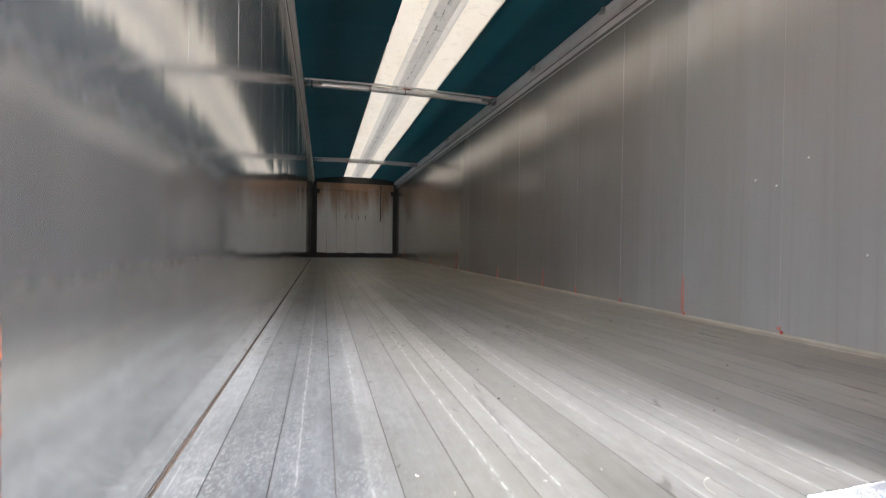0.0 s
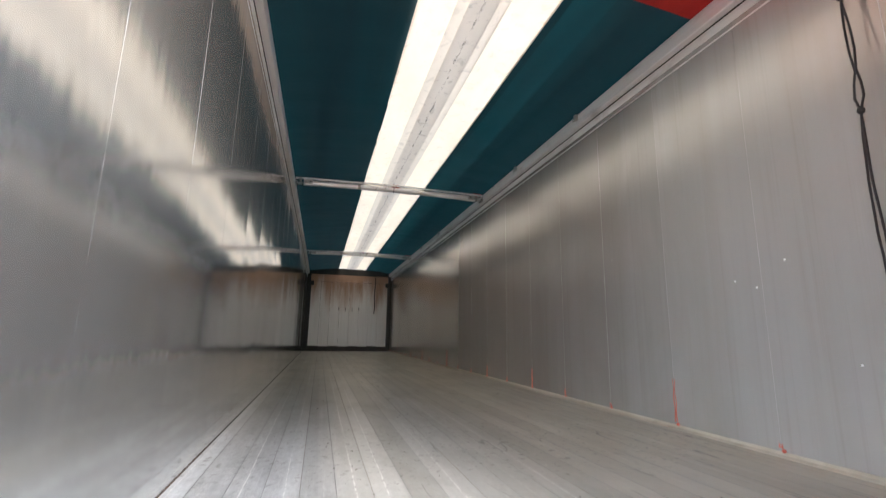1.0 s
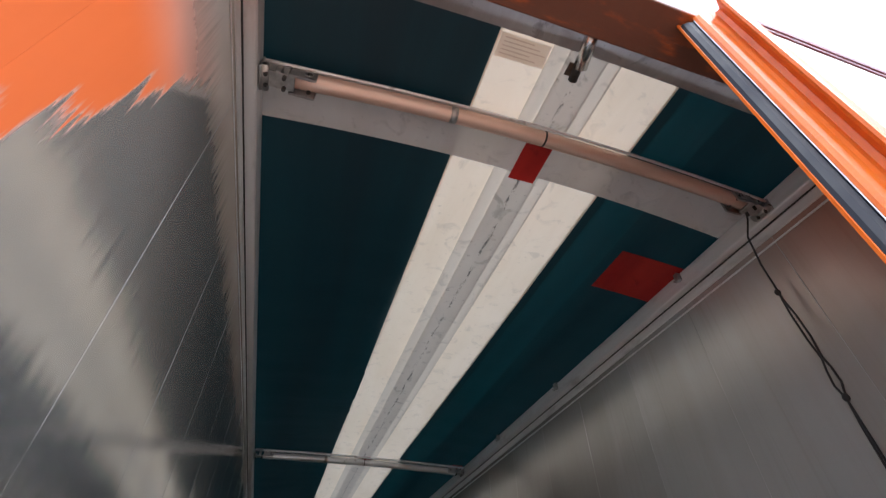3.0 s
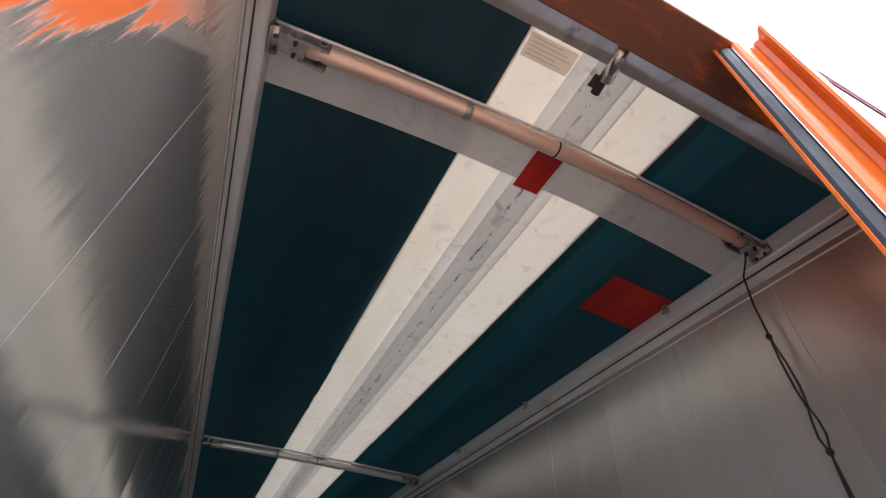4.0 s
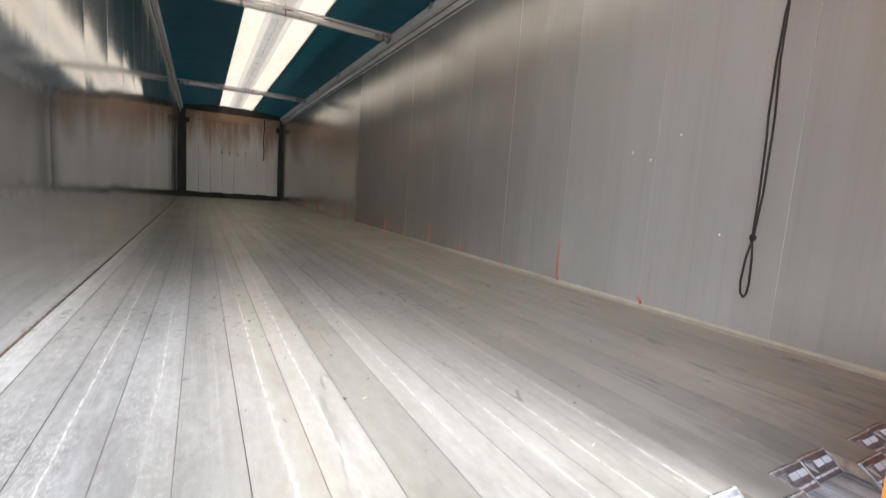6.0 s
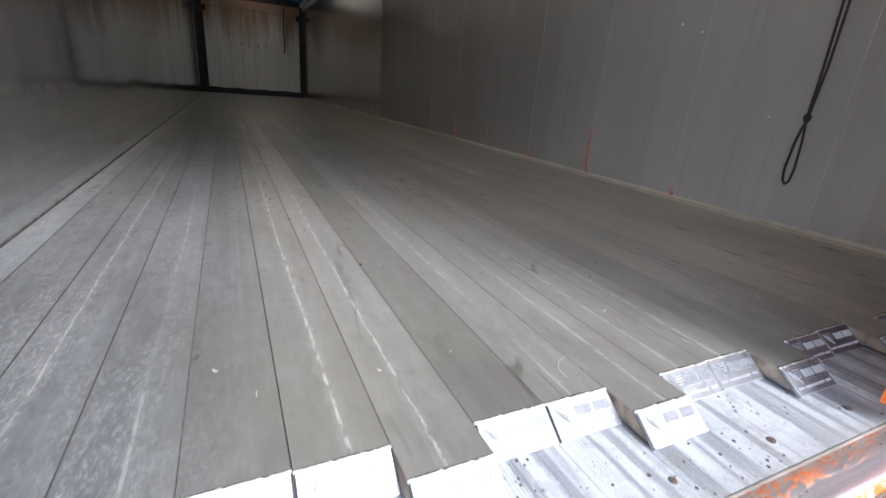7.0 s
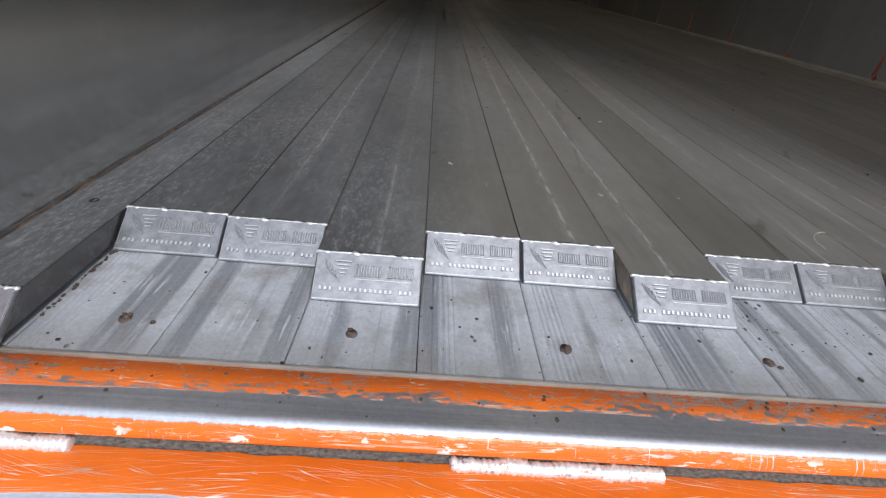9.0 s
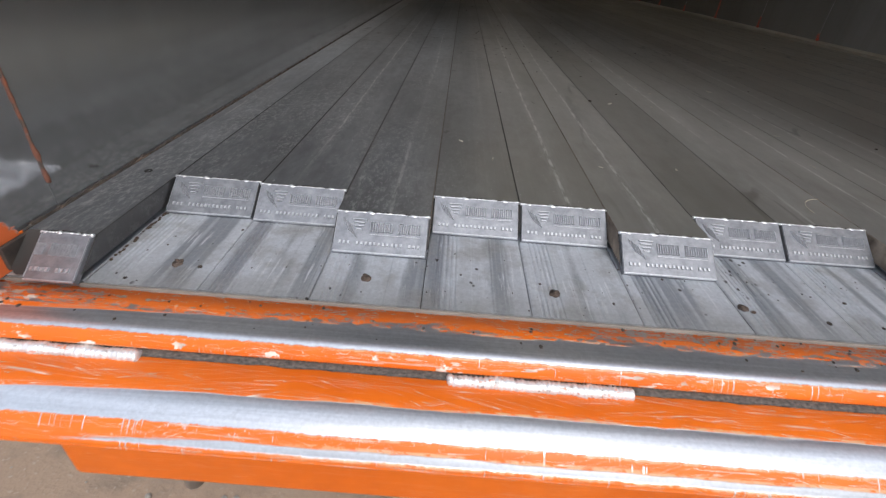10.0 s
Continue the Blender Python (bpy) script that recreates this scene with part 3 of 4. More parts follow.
SKIN = plain("white_door_skin", (0.78, 0.78, 0.78), (0.84, 0.84, 0.84), 0.3)
STRIPE = plain("dark_red_stripe", (0.10, 0.01, 0.012), (0.16, 0.02, 0.02), 0.4)
HEAD = headboard_paint()
SOIL = ground_soil()
STONE = plain("small_stone", (0.18, 0.15, 0.12), (0.34, 0.30, 0.25), 0.9, 0, (30, 30, 30), 0.4)
INK = plain("faded_print", (0.58, 0.47, 0.41), (0.66, 0.54, 0.48), 0.7)


# ---------- mesh helpers ----------
def part(name, bm, material, parent=None, label="", smooth=False):
    me = bpy.data.meshes.new(name)
    bmesh.ops.recalc_face_normals(bm, faces=bm.faces)
    if smooth:
        for f in bm.faces:
            f.smooth = True
    bm.to_mesh(me)
    bm.free()
    me.materials.append(material)
    ob = new(name, me)
    ob.parent = parent
    if label:
        ob["label"] = label
    return ob


def share(name, me, parent, at):
    ob = new(name, me)
    ob.parent = parent
    ob.location = at
    return ob


def box(bm, x0, x1, y0, y1, z0, z1, bevel=0.0):
    got = bmesh.ops.create_cube(bm, size=1)["verts"]
    for v in got:
        v.co = Vector((x0 + (v.co.x + 0.5) * (x1 - x0), y0 + (v.co.y + 0.5) * (y1 - y0), z0 + (v.co.z + 0.5) * (z1 - z0)))
    if bevel:
        edges = list({e for v in got for e in v.link_edges})
        bmesh.ops.bevel(bm, geom=edges, offset=bevel, segments=2, affect="EDGES", profile=0.5)
    return bm


def boxed(x0, x1, y0, y1, z0, z1, bevel=0.0):
    return box(bmesh.new(), x0, x1, y0, y1, z0, z1, bevel)


def sweep(bm, points, radius, sides=10):
    """A round tube along points, with closed ends; radius may be a list."""
    pts = [Vector(p) for p in points]
    rings = []
    u = None
    for i, p in enumerate(pts):
        d = (pts[min(i + 1, len(pts) - 1)] - pts[max(i - 1, 0)]).normalized()
        if u is None:
            u = d.cross(Vector((0, 0, 1)) if abs(d.z) < 0.9 else Vector((1, 0, 0)))
        u = (u - d * u.dot(d)).normalized()
        v = d.cross(u)
        r = radius[i] if isinstance(radius, (list, tuple)) else radius
        rings.append([bm.verts.new(p + r * (math.cos(a) * u + math.sin(a) * v)) for a in (2 * math.pi * j / sides for j in range(sides))])
    for a, b in zip(rings, rings[1:]):
        for j in range(sides):
            bm.faces.new((a[j], a[(j + 1) % sides], b[(j + 1) % sides], b[j]))
    bm.faces.new(rings[0])
    bm.faces.new(rings[-1])
    return bm


def extrude_x(profile, xs):
    """A closed (y, z) profile drawn along x through the given stations."""
    bm = bmesh.new()
    rings = [[bm.verts.new((x, y, z)) for y, z in profile] for x in xs]
    n = len(profile)
    for a, b in zip(rings, rings[1:]):
        for j in range(n):
            bm.faces.new((a[j], a[(j + 1) % n], b[(j + 1) % n], b[j]))
    bm.faces.new(rings[0])
    bm.faces.new(rings[-1])
    return bm


def extrude_y(profile, y0, y1):
    bm = bmesh.new()
    rings = [[bm.verts.new((x, y, z)) for x, z in profile] for y in (y0, y1)]
    n = len(profile)
    for j in range(n):
        bm.faces.new((rings[0][j], rings[0][(j + 1) % n], rings[1][(j + 1) % n], rings[1][j]))
    bm.faces.new(rings[0])
    bm.faces.new(rings[1])
    return bm


def extrude_z(profile, z0, z1):
    bm = bmesh.new()
    rings = [[bm.verts.new((x, y, z)) for x, y in profile] for z in (z0, z1)]
    n = len(profile)
    for j in range(n):
        bm.faces.new((rings[0][j], rings[0][(j + 1) % n], rings[1][(j + 1) % n], rings[1][j]))
    bm.faces.new(rings[0])
    bm.faces.new(rings[1])
    return bm


def arc(cy, cz, r, a0, a1, n):
    return [(cy + r * math.cos(radians(a0 + (a1 - a0) * i / n)), cz + r * math.sin(radians(a0 + (a1 - a0) * i / n))) for i in range(n + 1)]


def empty(name, at=(0, 0, 0)):
    ob = new(name)
    ob.location = at
    return ob


# ---------- ground ----------
bm = bmesh.new()
rng = random.Random(3)
near = [-2.5 + 0.125 * i for i in range(41)]
xs = [-2000, -200, -20] + near + [20, 200, 2000]
ys = [-2000, -200, -20] + near + [20, 200, 2000]
grid = [[bm.verts.new((x, y, GROUND + 0.02 * noise.noise((x * 1.7, y * 1.7, 0)) * (abs(x) < 3 and abs(y) < 3))) for y in ys] for x in xs]
for i in range(len(xs) - 1):
    for j in range(len(ys) - 1):
        bm.faces.new((grid[i][j], grid[i + 1][j], grid[i + 1][j + 1], grid[i][j + 1]))
tagged(part("ground", bm, SOIL, smooth=True), "packed brown earth of a yard with small stones", "ground", kind="structure")
bm = bmesh.new()
for i in range(420):
    r = rng.uniform(0.004, 0.016)
    x, y = rng.uniform(-1.8, 1.8), rng.uniform(-1.0, 1.6)
    m = Matrix.Translation((x, y, GROUND + 0.02 * noise.noise((x * 1.7, y * 1.7, 0)) + r * 0.3)) @ Matrix.Rotation(rng.uniform(0, 6), 4, "Z") @ Matrix.Diagonal((1, rng.uniform(0.6, 1), 0.6, 1))
    bmesh.ops.create_icosphere(bm, subdivisions=1, radius=r, matrix=m)
tagged(part("gravel", bm, STONE), "scattered small pale stones on brown earth", "gravel", kind="stuff")


# ---------- top rails and wall shells ----------
def side_wall(name, sign, x_in, seams, label):
    """One side of the body: a core sheet behind separate panels, seams and rails. sign: towards the outside."""
    core = part(name, boxed(*sorted((x_in + sign * 0.014, x_in + sign * 0.05)), 0.1765, LEN, -0.05, TOP), WALL)
    tagged(core, label, "wall", kind="structure")
    cuts = [0.1552 if sign < 0 else 0.1618] + seams + [LEN]
    gap = 0.0008 if sign > 0 else 0.0001
    for a, b in zip(cuts, cuts[1:]):
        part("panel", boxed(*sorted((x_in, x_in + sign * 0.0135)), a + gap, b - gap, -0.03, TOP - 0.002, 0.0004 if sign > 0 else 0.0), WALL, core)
    for y in seams:
        bm = bmesh.new()
        n = 26
        pts = [(x_in + sign * (0.0012 if sign > 0 else 0.0003), y + 0.0012 * noise.noise((y * 9, i * 0.9, 2)) + 0.003 * noise.noise((y * 3, i * 0.15, 5)), 0.02 + (TOP - 0.06) * i / n) for i in range(n + 1)]
        fat = (0.0024 if int(y / 0.6) % 3 == 1 else 0.0015) if sign > 0 else 0.0012
        rad = [fat * (0.85 + 0.45 * noise.noise((y * 5, i * 1.3, 7)) + 0.25 * noise.noise((y, i * 0.3, 1))) for i in range(n + 1)]
        if sign < 0:                         # ground flush low down, left standing higher up
            rad = [r * (0.32 + 0.68 * min(1.0, max(0.0, (i / n - 0.28) / 0.3))) for i, r in enumerate(rad)]
        part("seam", sweep(bm, pts, rad, 6), SEAM if sign > 0 else SEAM_DULL, core, "pale raised panel seam", True)
    return core


left_seams = [LS0 + LSP * i for i in range(22)]
right_seams = [0.75 + 0.617 * i for i in range(21)]
side_wall("wall_left", -1, 0.0, left_seams, "brushed bare aluminium panel wall with thin pale seams")
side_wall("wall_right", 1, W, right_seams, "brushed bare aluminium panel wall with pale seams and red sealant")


def top_rail(name, side):
    f = (lambda u: u) if side < 0 else (lambda u: W - u)
    rail = empty(name, (f(0), 0.17, TOP))
    tagged(rail, "grey extruded aluminium top rail under the tarpaulin", "rail")

    def prof(ps):
        return [(f(u), z) for u, z in ps]
    for nm, ps, mt in (
        ("lower_flange", [(-0.05, 2.2325), (0.006, 2.2325), (0.008, 2.226), (0.008, 2.185), (0.006, 2.180), (0.002, 2.178), (0.002, 2.2185), (-0.05, 2.2185)], RAIL),
        ("lower_lip", [(0.002, 2.150), (0.0035, 2.148), (0.0035, 2.140), (0.002, 2.138)], RAIL),
        # the dark gap between the rail's parts is a dark strip
        ("rubber_joint", [(-0.05, 2.2328), (0.0115, 2.2328), (0.0115, 2.2387), (-0.05, 2.2387)], DARK),
        ("upper_box", [(-0.05, 2.239), (0.050, 2.239), (0.056, 2.245), (0.056, 2.330), (0.052, 2.338), (0.030, 2.342), (0.028, 2.352), (-0.05, 2.352)], RAIL),
    ):
        ob = part(nm, extrude_y(prof(ps), 0.178, LEN), mt, rail)
        ob.matrix_parent_inverse = Matrix.Translation((-f(0), -0.17, -TOP))
    return rail


top_rail("top_rail", -1)
top_rail("top_rail", 1)

# ---------- headboard at the front end ----------
head = part("wall_front", boxed(-0.05, W + 0.05, LEN + 0.012, LEN + 0.07, -0.05, 2.5), DARK)
tagged(head, "white painted headboard with brown rust stains and dark corner posts", "wall", kind="structure")
nb = 8
x0, x1 = 0.13, W - 0.09
for i in range(nb):
    a, b = x0 + (x1 - x0) * i / nb, x0 + (x1 - x0) * (i + 1) / nb
    part("board", boxed(a + 0.002, b - 0.002, LEN - 0.03, LEN + 0.010, 0.15 - 0.015 * (i % 2), 2.02, 0.004), HEAD, head)
part("upper_board", boxed(0.10, W - 0.06, LEN - 0.02, LEN + 0.010, 2.03, 2.24, 0.004), HEAD, head)
part("sill_gap", boxed(0.04, W - 0.04, LEN - 0.012, LEN + 0.010, 0.0, 0.11), DARK, head, "dark gap under the boards")
for xa, xb in ((0.005, 0.115), (W - 0.075, W - 0.005)):
    part("corner_post", boxed(xa, xb, LEN - 0.10, LEN + 0.011, 0.0, 2.25, 0.006), DARK, head, "dark dirty steel corner post")
for xa, xb in ((0.02, 0.20), (W - 0.17, W - 0.02)):
    part("bracket", boxed(xa, xb, LEN - 0.13, LEN - 0.101, 1.90, 2.03, 0.006), DARK, head, "black corner bracket")
for i in range(4):
    x = 0.95 + 0.2 * i
    part("slot", boxed(x - 0.008, x + 0.008, LEN - 0.034, LEN - 0.0305, 1.16 + 0.03 * (i % 3 == 0), 1.27, 0.002), DARK, head, "short dark slot")
bm = bmesh.new()
sweep(bm, [(2.0 + 0.012 * math.sin(i * 0.9), LEN - 0.06, 2.20 - 0.1 * i) for i in range(12)], 0.014, 6)
tagged(part("hanging_strap", bm, CORD, smooth=True), "dark strap hanging before the stained headboard", "strap")


# ---------- tarpaulin roof ----------
def roof_z(x, y=0.0):
    u = (x - MID) / MID
    sag = 0.012 * math.sin(math.pi * ((y - 0.68) % 4.6) / 4.6)
    return 2.352 + 0.103 * (1 - u * u) - sag


def sheet(xa, xb, ya, yb, nx, ny, lift=0.0, ripple=0.0, skew=0.0):
    bm = bmesh.new()
    rows = []
    for j in range(ny + 1):
        y = ya + (yb - ya) * j / ny
        row = []
        for i in range(nx + 1):
            x = xa + (xb - xa) * i / nx
            z = roof_z(x, y) + lift
            if ripple:
                z += ripple * (noise.noise((x * 2.2, y * 0.7, 1)) + 0.5 * noise.noise((x * 1.3, y * 5.0, 4)))
                if x > 1.66:
                    z += 0.012 * math.exp(-((x - 2.12 - 0.03 * math.sin(y)) / 0.05) ** 2)
            row.append(bm.verts.new((x, y + skew * (x - xa), z)))
        rows.append(row)
    for a, b in zip(rows, rows[1:]):
        for i in range(nx):
            bm.faces.new((a[i], a[i + 1], b[i + 1], b[i]))
    return bm


tarp = empty("roof_tarpaulin", (MID, 0.3, 2.44))
tagged(tarp, "dark teal tarpaulin roof with two translucent white stripes", "tarpaulin")


def on_tarp(name, bm, m, label="", smooth=True):
    ob = part(name, bm, m, tarp, label, smooth)
    ob.matrix_parent_inverse = Matrix.Translation((-MID, -0.3, -2.44))
    return ob


RF0, RF1 = 0.27, LEN + 0.02
CS = 1.27                   # middle of the striped run
on_tarp("cover", sheet(0.0, CS - 0.375, RF0, RF1, 16, 150, 0.0, 0.012), TEAL, "dark teal coated cloth")
on_tarp("cover", sheet(CS + 0.42, 1.76, RF0, RF1, 4, 150, 0.0, 0.012), TEAL, "dark teal coated cloth")
# a fold that catches light, drawn as a paler strip of cloth
on_tarp("cover", sheet(1.755, 1.985, RF0, RF1, 6, 150, -0.002, 0.012), TEAL_LIT, "teal coated cloth painted paler for a lit fold")
on_tarp("cover", sheet(1.98, W, RF0, RF1, 12, 150, 0.0, 0.012), TEAL, "dark teal coated cloth")
on_tarp("white_stripe", sheet(CS - 0.382, CS - 0.150, RF0, RF1, 8, 120, -0.004, 0.003), WHITE, "translucent white cloth stripe")
on_tarp("white_stripe", sheet(CS + 0.145, CS + 0.43, RF0, RF1, 8, 120, -0.004, 0.003), WHITE, "translucent white cloth stripe")
on_tarp("hem", sheet(CS - 0.155, CS - 0.08, RF0, RF1, 2, 60, -0.009), HEM, "beige sewn hem")
on_tarp("hem", sheet(CS + 0.08, CS + 0.15, RF0, RF1, 2, 60, -0.009), HEM, "beige sewn hem")
on_tarp("centre_webbing", sheet(CS - 0.085, CS + 0.085, RF0, RF1, 4, 120, -0.014, 0.002), WEB, "grimy grey webbing strip")
for y in BOWS:
    if y < 1:
        on_tarp("bow_pocket", sheet(0.03, W - 0.03, y - 0.03, y + 0.222, 24, 3, -0.020, 0.0, 0.02), BAND, "grey cloth pocket over the bow")
        on_tarp("red_patch", sheet(CS - 0.07, CS + 0.065, y + 0.05, y + 0.285, 2, 2, -0.0245), REDC, "red cloth patch")
on_tarp("end_band", sheet(0.0, W, 0.19, 0.315, 24, 2, -0.019), ENDB, "dirty grey end band")
on_tarp("red_side_patch", sheet(2.04, 2.46, 1.245, 1.585, 3, 3, -0.012, 0, -0.03), REDC, "red side patch")
lab = on_tarp("printed_label", sheet(0.90, 1.11, 0.33, 0.425, 2, 2, -0.012), PAPER, "faded printed paper label")
for i in range(5):
    part("print_line", sheet(0.915, 1.04 + 0.03 * (i % 3), 0.342 + 0.016 * i, 0.346 + 0.016 * i, 1, 1, -0.0135), INK, lab)
pin = empty("tarpaulin_pin", (1.22, 0.29, 2.40))
tagged(pin, "bright steel locking pin through the tarpaulin end", "pin")
for nm, bm, mt in (("rod", sweep(bmesh.new(), [(1.208, 0.190, 2.398), (1.246, 0.360, 2.410)], 0.027, 14), CHROME),
                   ("eyelet", sweep(bmesh.new(), [(1.235, 0.33, 2.424), (1.250, 0.425, 2.427)], 0.020, 8), DARK),
                   ("slot_edge", sheet(1.205, 1.265, 0.36, 0.415, 2, 2, -0.0165), GRIME)):
    ob = part(nm, bm, mt, pin, smooth=True)
    ob.matrix_parent_inverse = Matrix.Translation((-1.22, -0.29, -2.40))


# ---------- roof bows ----------
def roof_bow(y, rise, metal):
    bow = empty("roof_bow", (0.06, y, 2.265))
    tagged(bow, "round aluminium roof bow with bolted end brackets", "roof bow", "bows under the tarpaulin")
    inv = Matrix.Translation((-0.06, -y, -2.265))

    def add(nm, bm, mt, label="", smooth=True):
        ob = part(nm, bm, mt, bow, label, smooth)
        ob.matrix_parent_inverse = inv
        return ob

    def bz(x):
        u = (x - MID) / MID
        return 2.272 + rise * (1 - u * u)
    add("tube", sweep(bmesh.new(), [(x, y, bz(x)) for x in (0.16 + (W - 0.32) * i / 24 for i in range(25))], 0.034, 16), metal)
    if rise < 0.05:
        add("red_tag", boxed(CS - 0.05, CS + 0.05, y - 0.03, y + 0.03, bz(CS) + 0.030, bz(CS) + 0.062, 0.008), REDC, "small red cloth tag", False)
        add("end_tag", boxed(W - 0.20, W - 0.075, y - 0.03, y + 0.03, 2.322, 2.345, 0.006), REDC, "small red cloth tag", False)
    up = 0.020 if rise > 0.05 else 0.042
    add("guide_rod", sweep(bmesh.new(), [(x, y - 0.040, bz(x) + up) for x in (0.07 + (W - 0.14) * i / 24 for i in range(25))], 0.007 if rise > 0.05 else 0.012, 8), BOW)
    add("collar", sweep(bmesh.new(), [(0.80 + 0.03 * i, y, bz(0.8 + 0.03 * i)) for i in range(2)], 0.0352, 16), ZINC)
    add("ring", sweep(bmesh.new(), [(MID - 0.004 + 0.008 * i, y, bz(MID)) for i in range(2)], 0.0358, 16), DARK)
    for s in (0, 1):
        g = (lambda x: x) if s == 0 else (lambda x: W - x)
        bm = bmesh.new()
        box(bm, *sorted((g(0.062), g(0.185))), y - 0.032, y + 0.032, 2.258, 2.266, 0.002)
        box(bm, *sorted((g(0.062), g(0.070))), y - 0.05, y + 0.05, 2.242, 2.312, 0.002)
        box(bm, *sorted((g(0.115), g(0.135))), y - 0.036, y + 0.036, 2.262, 2.318, 0.003)
        box(bm, *sorted((g(0.160), g(0.172))), y - 0.036, y + 0.036, 2.262, 2.322, 0.003)
        br = add("bracket", bm, ZINC, "grimy bolted end bracket", False)
        for dx, dy in ((0.085, -0.022), (0.085, 0.022), (0.15, -0.022), (0.15, 0.022)):
            part("bolt", sweep(bmesh.new(), [(g(dx), y + dy, 2.238), (g(dx), y + dy, 2.262)], 0.0075, 6), DARK, br)
        for dy in (-0.040, 0.036):
            add("clevis_plate", boxed(*sorted((g(0.165), g(0.262))), y + dy, y + dy + 0.004, 2.252, 2.318, 0.006), ZINC, "grimy clevis plate", False)
        pinb = add("clevis_pin", sweep(bmesh.new(), [(g(0.235), y - 0.052, 2.285), (g(0.235), y + 0.052, 2.285)], 0.008, 10), DARK)
        part("split_ring", sweep(bmesh.new(), [(g(0.235 + 0.016 * math.cos(a)), y - 0.054, 2.268 + 0.016 * math.sin(a)) for a in (0.35 * i for i in range(19))], 0.0022, 6), ZINC, pinb, smooth=True)
        hinge = add("hinge_barrel", sweep(bmesh.new(), [(g(0.078), y - 0.05, 2.262), (g(0.078), y + 0.05, 2.262)], 0.017, 12), ZINC)
        part("hinge_hole", sweep(bmesh.new(), [(g(0.078), y - 0.052, 2.262), (g(0.078), y + 0.052, 2.262)], 0.008, 8), DARK, hinge)
    return bow


for y, rise in zip(BOWS, (0.10, 0.018, 0.02)):
    roof_bow(y, rise, BOW_TINT if rise > 0.05 else BOW)


def rail_clip(y):
    c = part("rail_clip", boxed(W - 0.085, W - 0.055, y - 0.016, y + 0.016, 2.285, 2.335, 0.005), ZINC)
    part("loop", sweep(bmesh.new(), [(W - 0.088, y - 0.02 + 0.04 * i / 6, 2.29 - 0.016 * math.sin(math.pi * i / 6)) for i in range(7)], 0.005, 6), ZINC, c, smooth=True)
    tagged(c, "small pale tarpaulin hook on the top rail", "hook", "hooks along the rail")


for y in (1.28, 2.78, 4.0, 7.33, 8.8):
    rail_clip(y)

# ---------- cord that hangs from the first bow ----------
cx, cy = 2.415, 0.83
bm = bmesh.new()
strand = [(2.36, 0.72, 2.30), (2.372, 0.74, 2.262), (2.395, 0.80, 2.20), (cx, cy, 2.05), (cx, cy, 1.90)]
for side in (-1, 1):
    pts = list(strand)
    for z, w in ((1.84, 0.4), (1.75, 1.0), (1.64, 1.1), (1.55, 0.5), (1.50, 1.7), (1.44, 2.2), (1.40, 0.9), (1.38, 0.2), (1.28, 0.7), (1.1, 1.0), (0.9, 1.2), (0.82, 1.0), (0.6, 0.8), (0.45, 0.4), (0.42, 0.15), (0.34, 1.2), (0.24, 1.7), (0.195, 1.2), (0.18, 0.0)):
        pts.append((cx + 0.004 * side, cy + 0.011 * w * side * (1 if z > 1.55 or z < 1.0 else 0.75) + 0.006 * math.sin(z * 7), z))
    sweep(bm, pts, 0.0043, 7)
for z in (1.885, 1.385, 0.425):
    bmesh.ops.create_icosphere(bm, subdivisions=2, radius=0.013, matrix=Matrix.Translation((cx, cy + 0.006 * math.sin(z * 7), z)) @ Matrix.Diagonal((1, 1, 1.3, 1)))
tagged(part("tie_rope", bm, CORD, smooth=True), "thin knotted black rope hanging from the roof bow", "rope")

# ---------- rear frame ----------
frame_rear = empty("rear_frame", (MID, 0.0, -0.1))
tagged(frame_rear, "orange painted steel rear frame, scuffed to bare metal", "rear frame")
inv_rear = Matrix.Translation((-MID, 0, 0.1))


def on_frame(name, bm, m, label="", smooth=False):
    ob = part(name, bm, m, frame_rear, label, smooth)
    ob.matrix_parent_inverse = inv_rear
    return ob


XA, XB = -0.06, W + 0.06
stations = [XA + (XB - XA) * i / 40 for i in range(41)]
LIP = orange_paint("scuffed_lip_paint", ((1, 0.0090, 0.0370, 0.006, 0.022, None),), 0.585, 0.0355, flakes=(2, -0.0545, -0.0435))
BUMP = orange_paint("scuffed_bumper_paint", ((1, -0.0590, -0.0345, 0.006, 0.020, None), (1, -0.0712, -0.0670, 0.003, 0.006, 0.09)), 0.62, lines=0.9)
prof = [(0.0645, DECK - 0.004), (0.040, DECK - 0.004)] + arc(0.0195, -0.0555, 0.0175, 90, 176, 12) + [(0.0022, -0.0545), (0.013, -0.0550), (0.013, -0.0615), (0.064, -0.0615)]
on_frame("sill_bar", extrude_x(prof, stations), LIP, "orange sill bar with a rubbed bright edge", True)
on_frame("sill_strip", boxed(XA + 0.06, XB - 0.06, 0.0632, 0.0660, DECK - 0.012, DECK - 0.0005, 0.0005), EDGE, "thin pale edge strip")
prof = [(0.055, -0.062), (-0.025, -0.062)] + arc(-0.025, -0.1160, 0.0540, 90, 150, 16) + arc(-0.0670, -0.0918, 0.0060, 160, 180, 2) + [(-0.0730, -0.0940)] + arc(-0.068, -0.0940, 0.005, 180, 270, 4) + [(0.055, -0.0990)]
on_frame("bumper_beam", extrude_x(prof, stations), BUMP, "orange bumper beam rubbed to bare metal", True)
on_frame("lower_beam", boxed(0.081, W - 0.081, -0.036, 0.09, -0.210, -0.0995, 0.006), ORANGE_PLAIN, "orange lower cross beam")
bm = bmesh.new()
gx = [XA + 0.012 + (XB - XA - 0.024) * i / 420 for i in range(421)]
rings = []
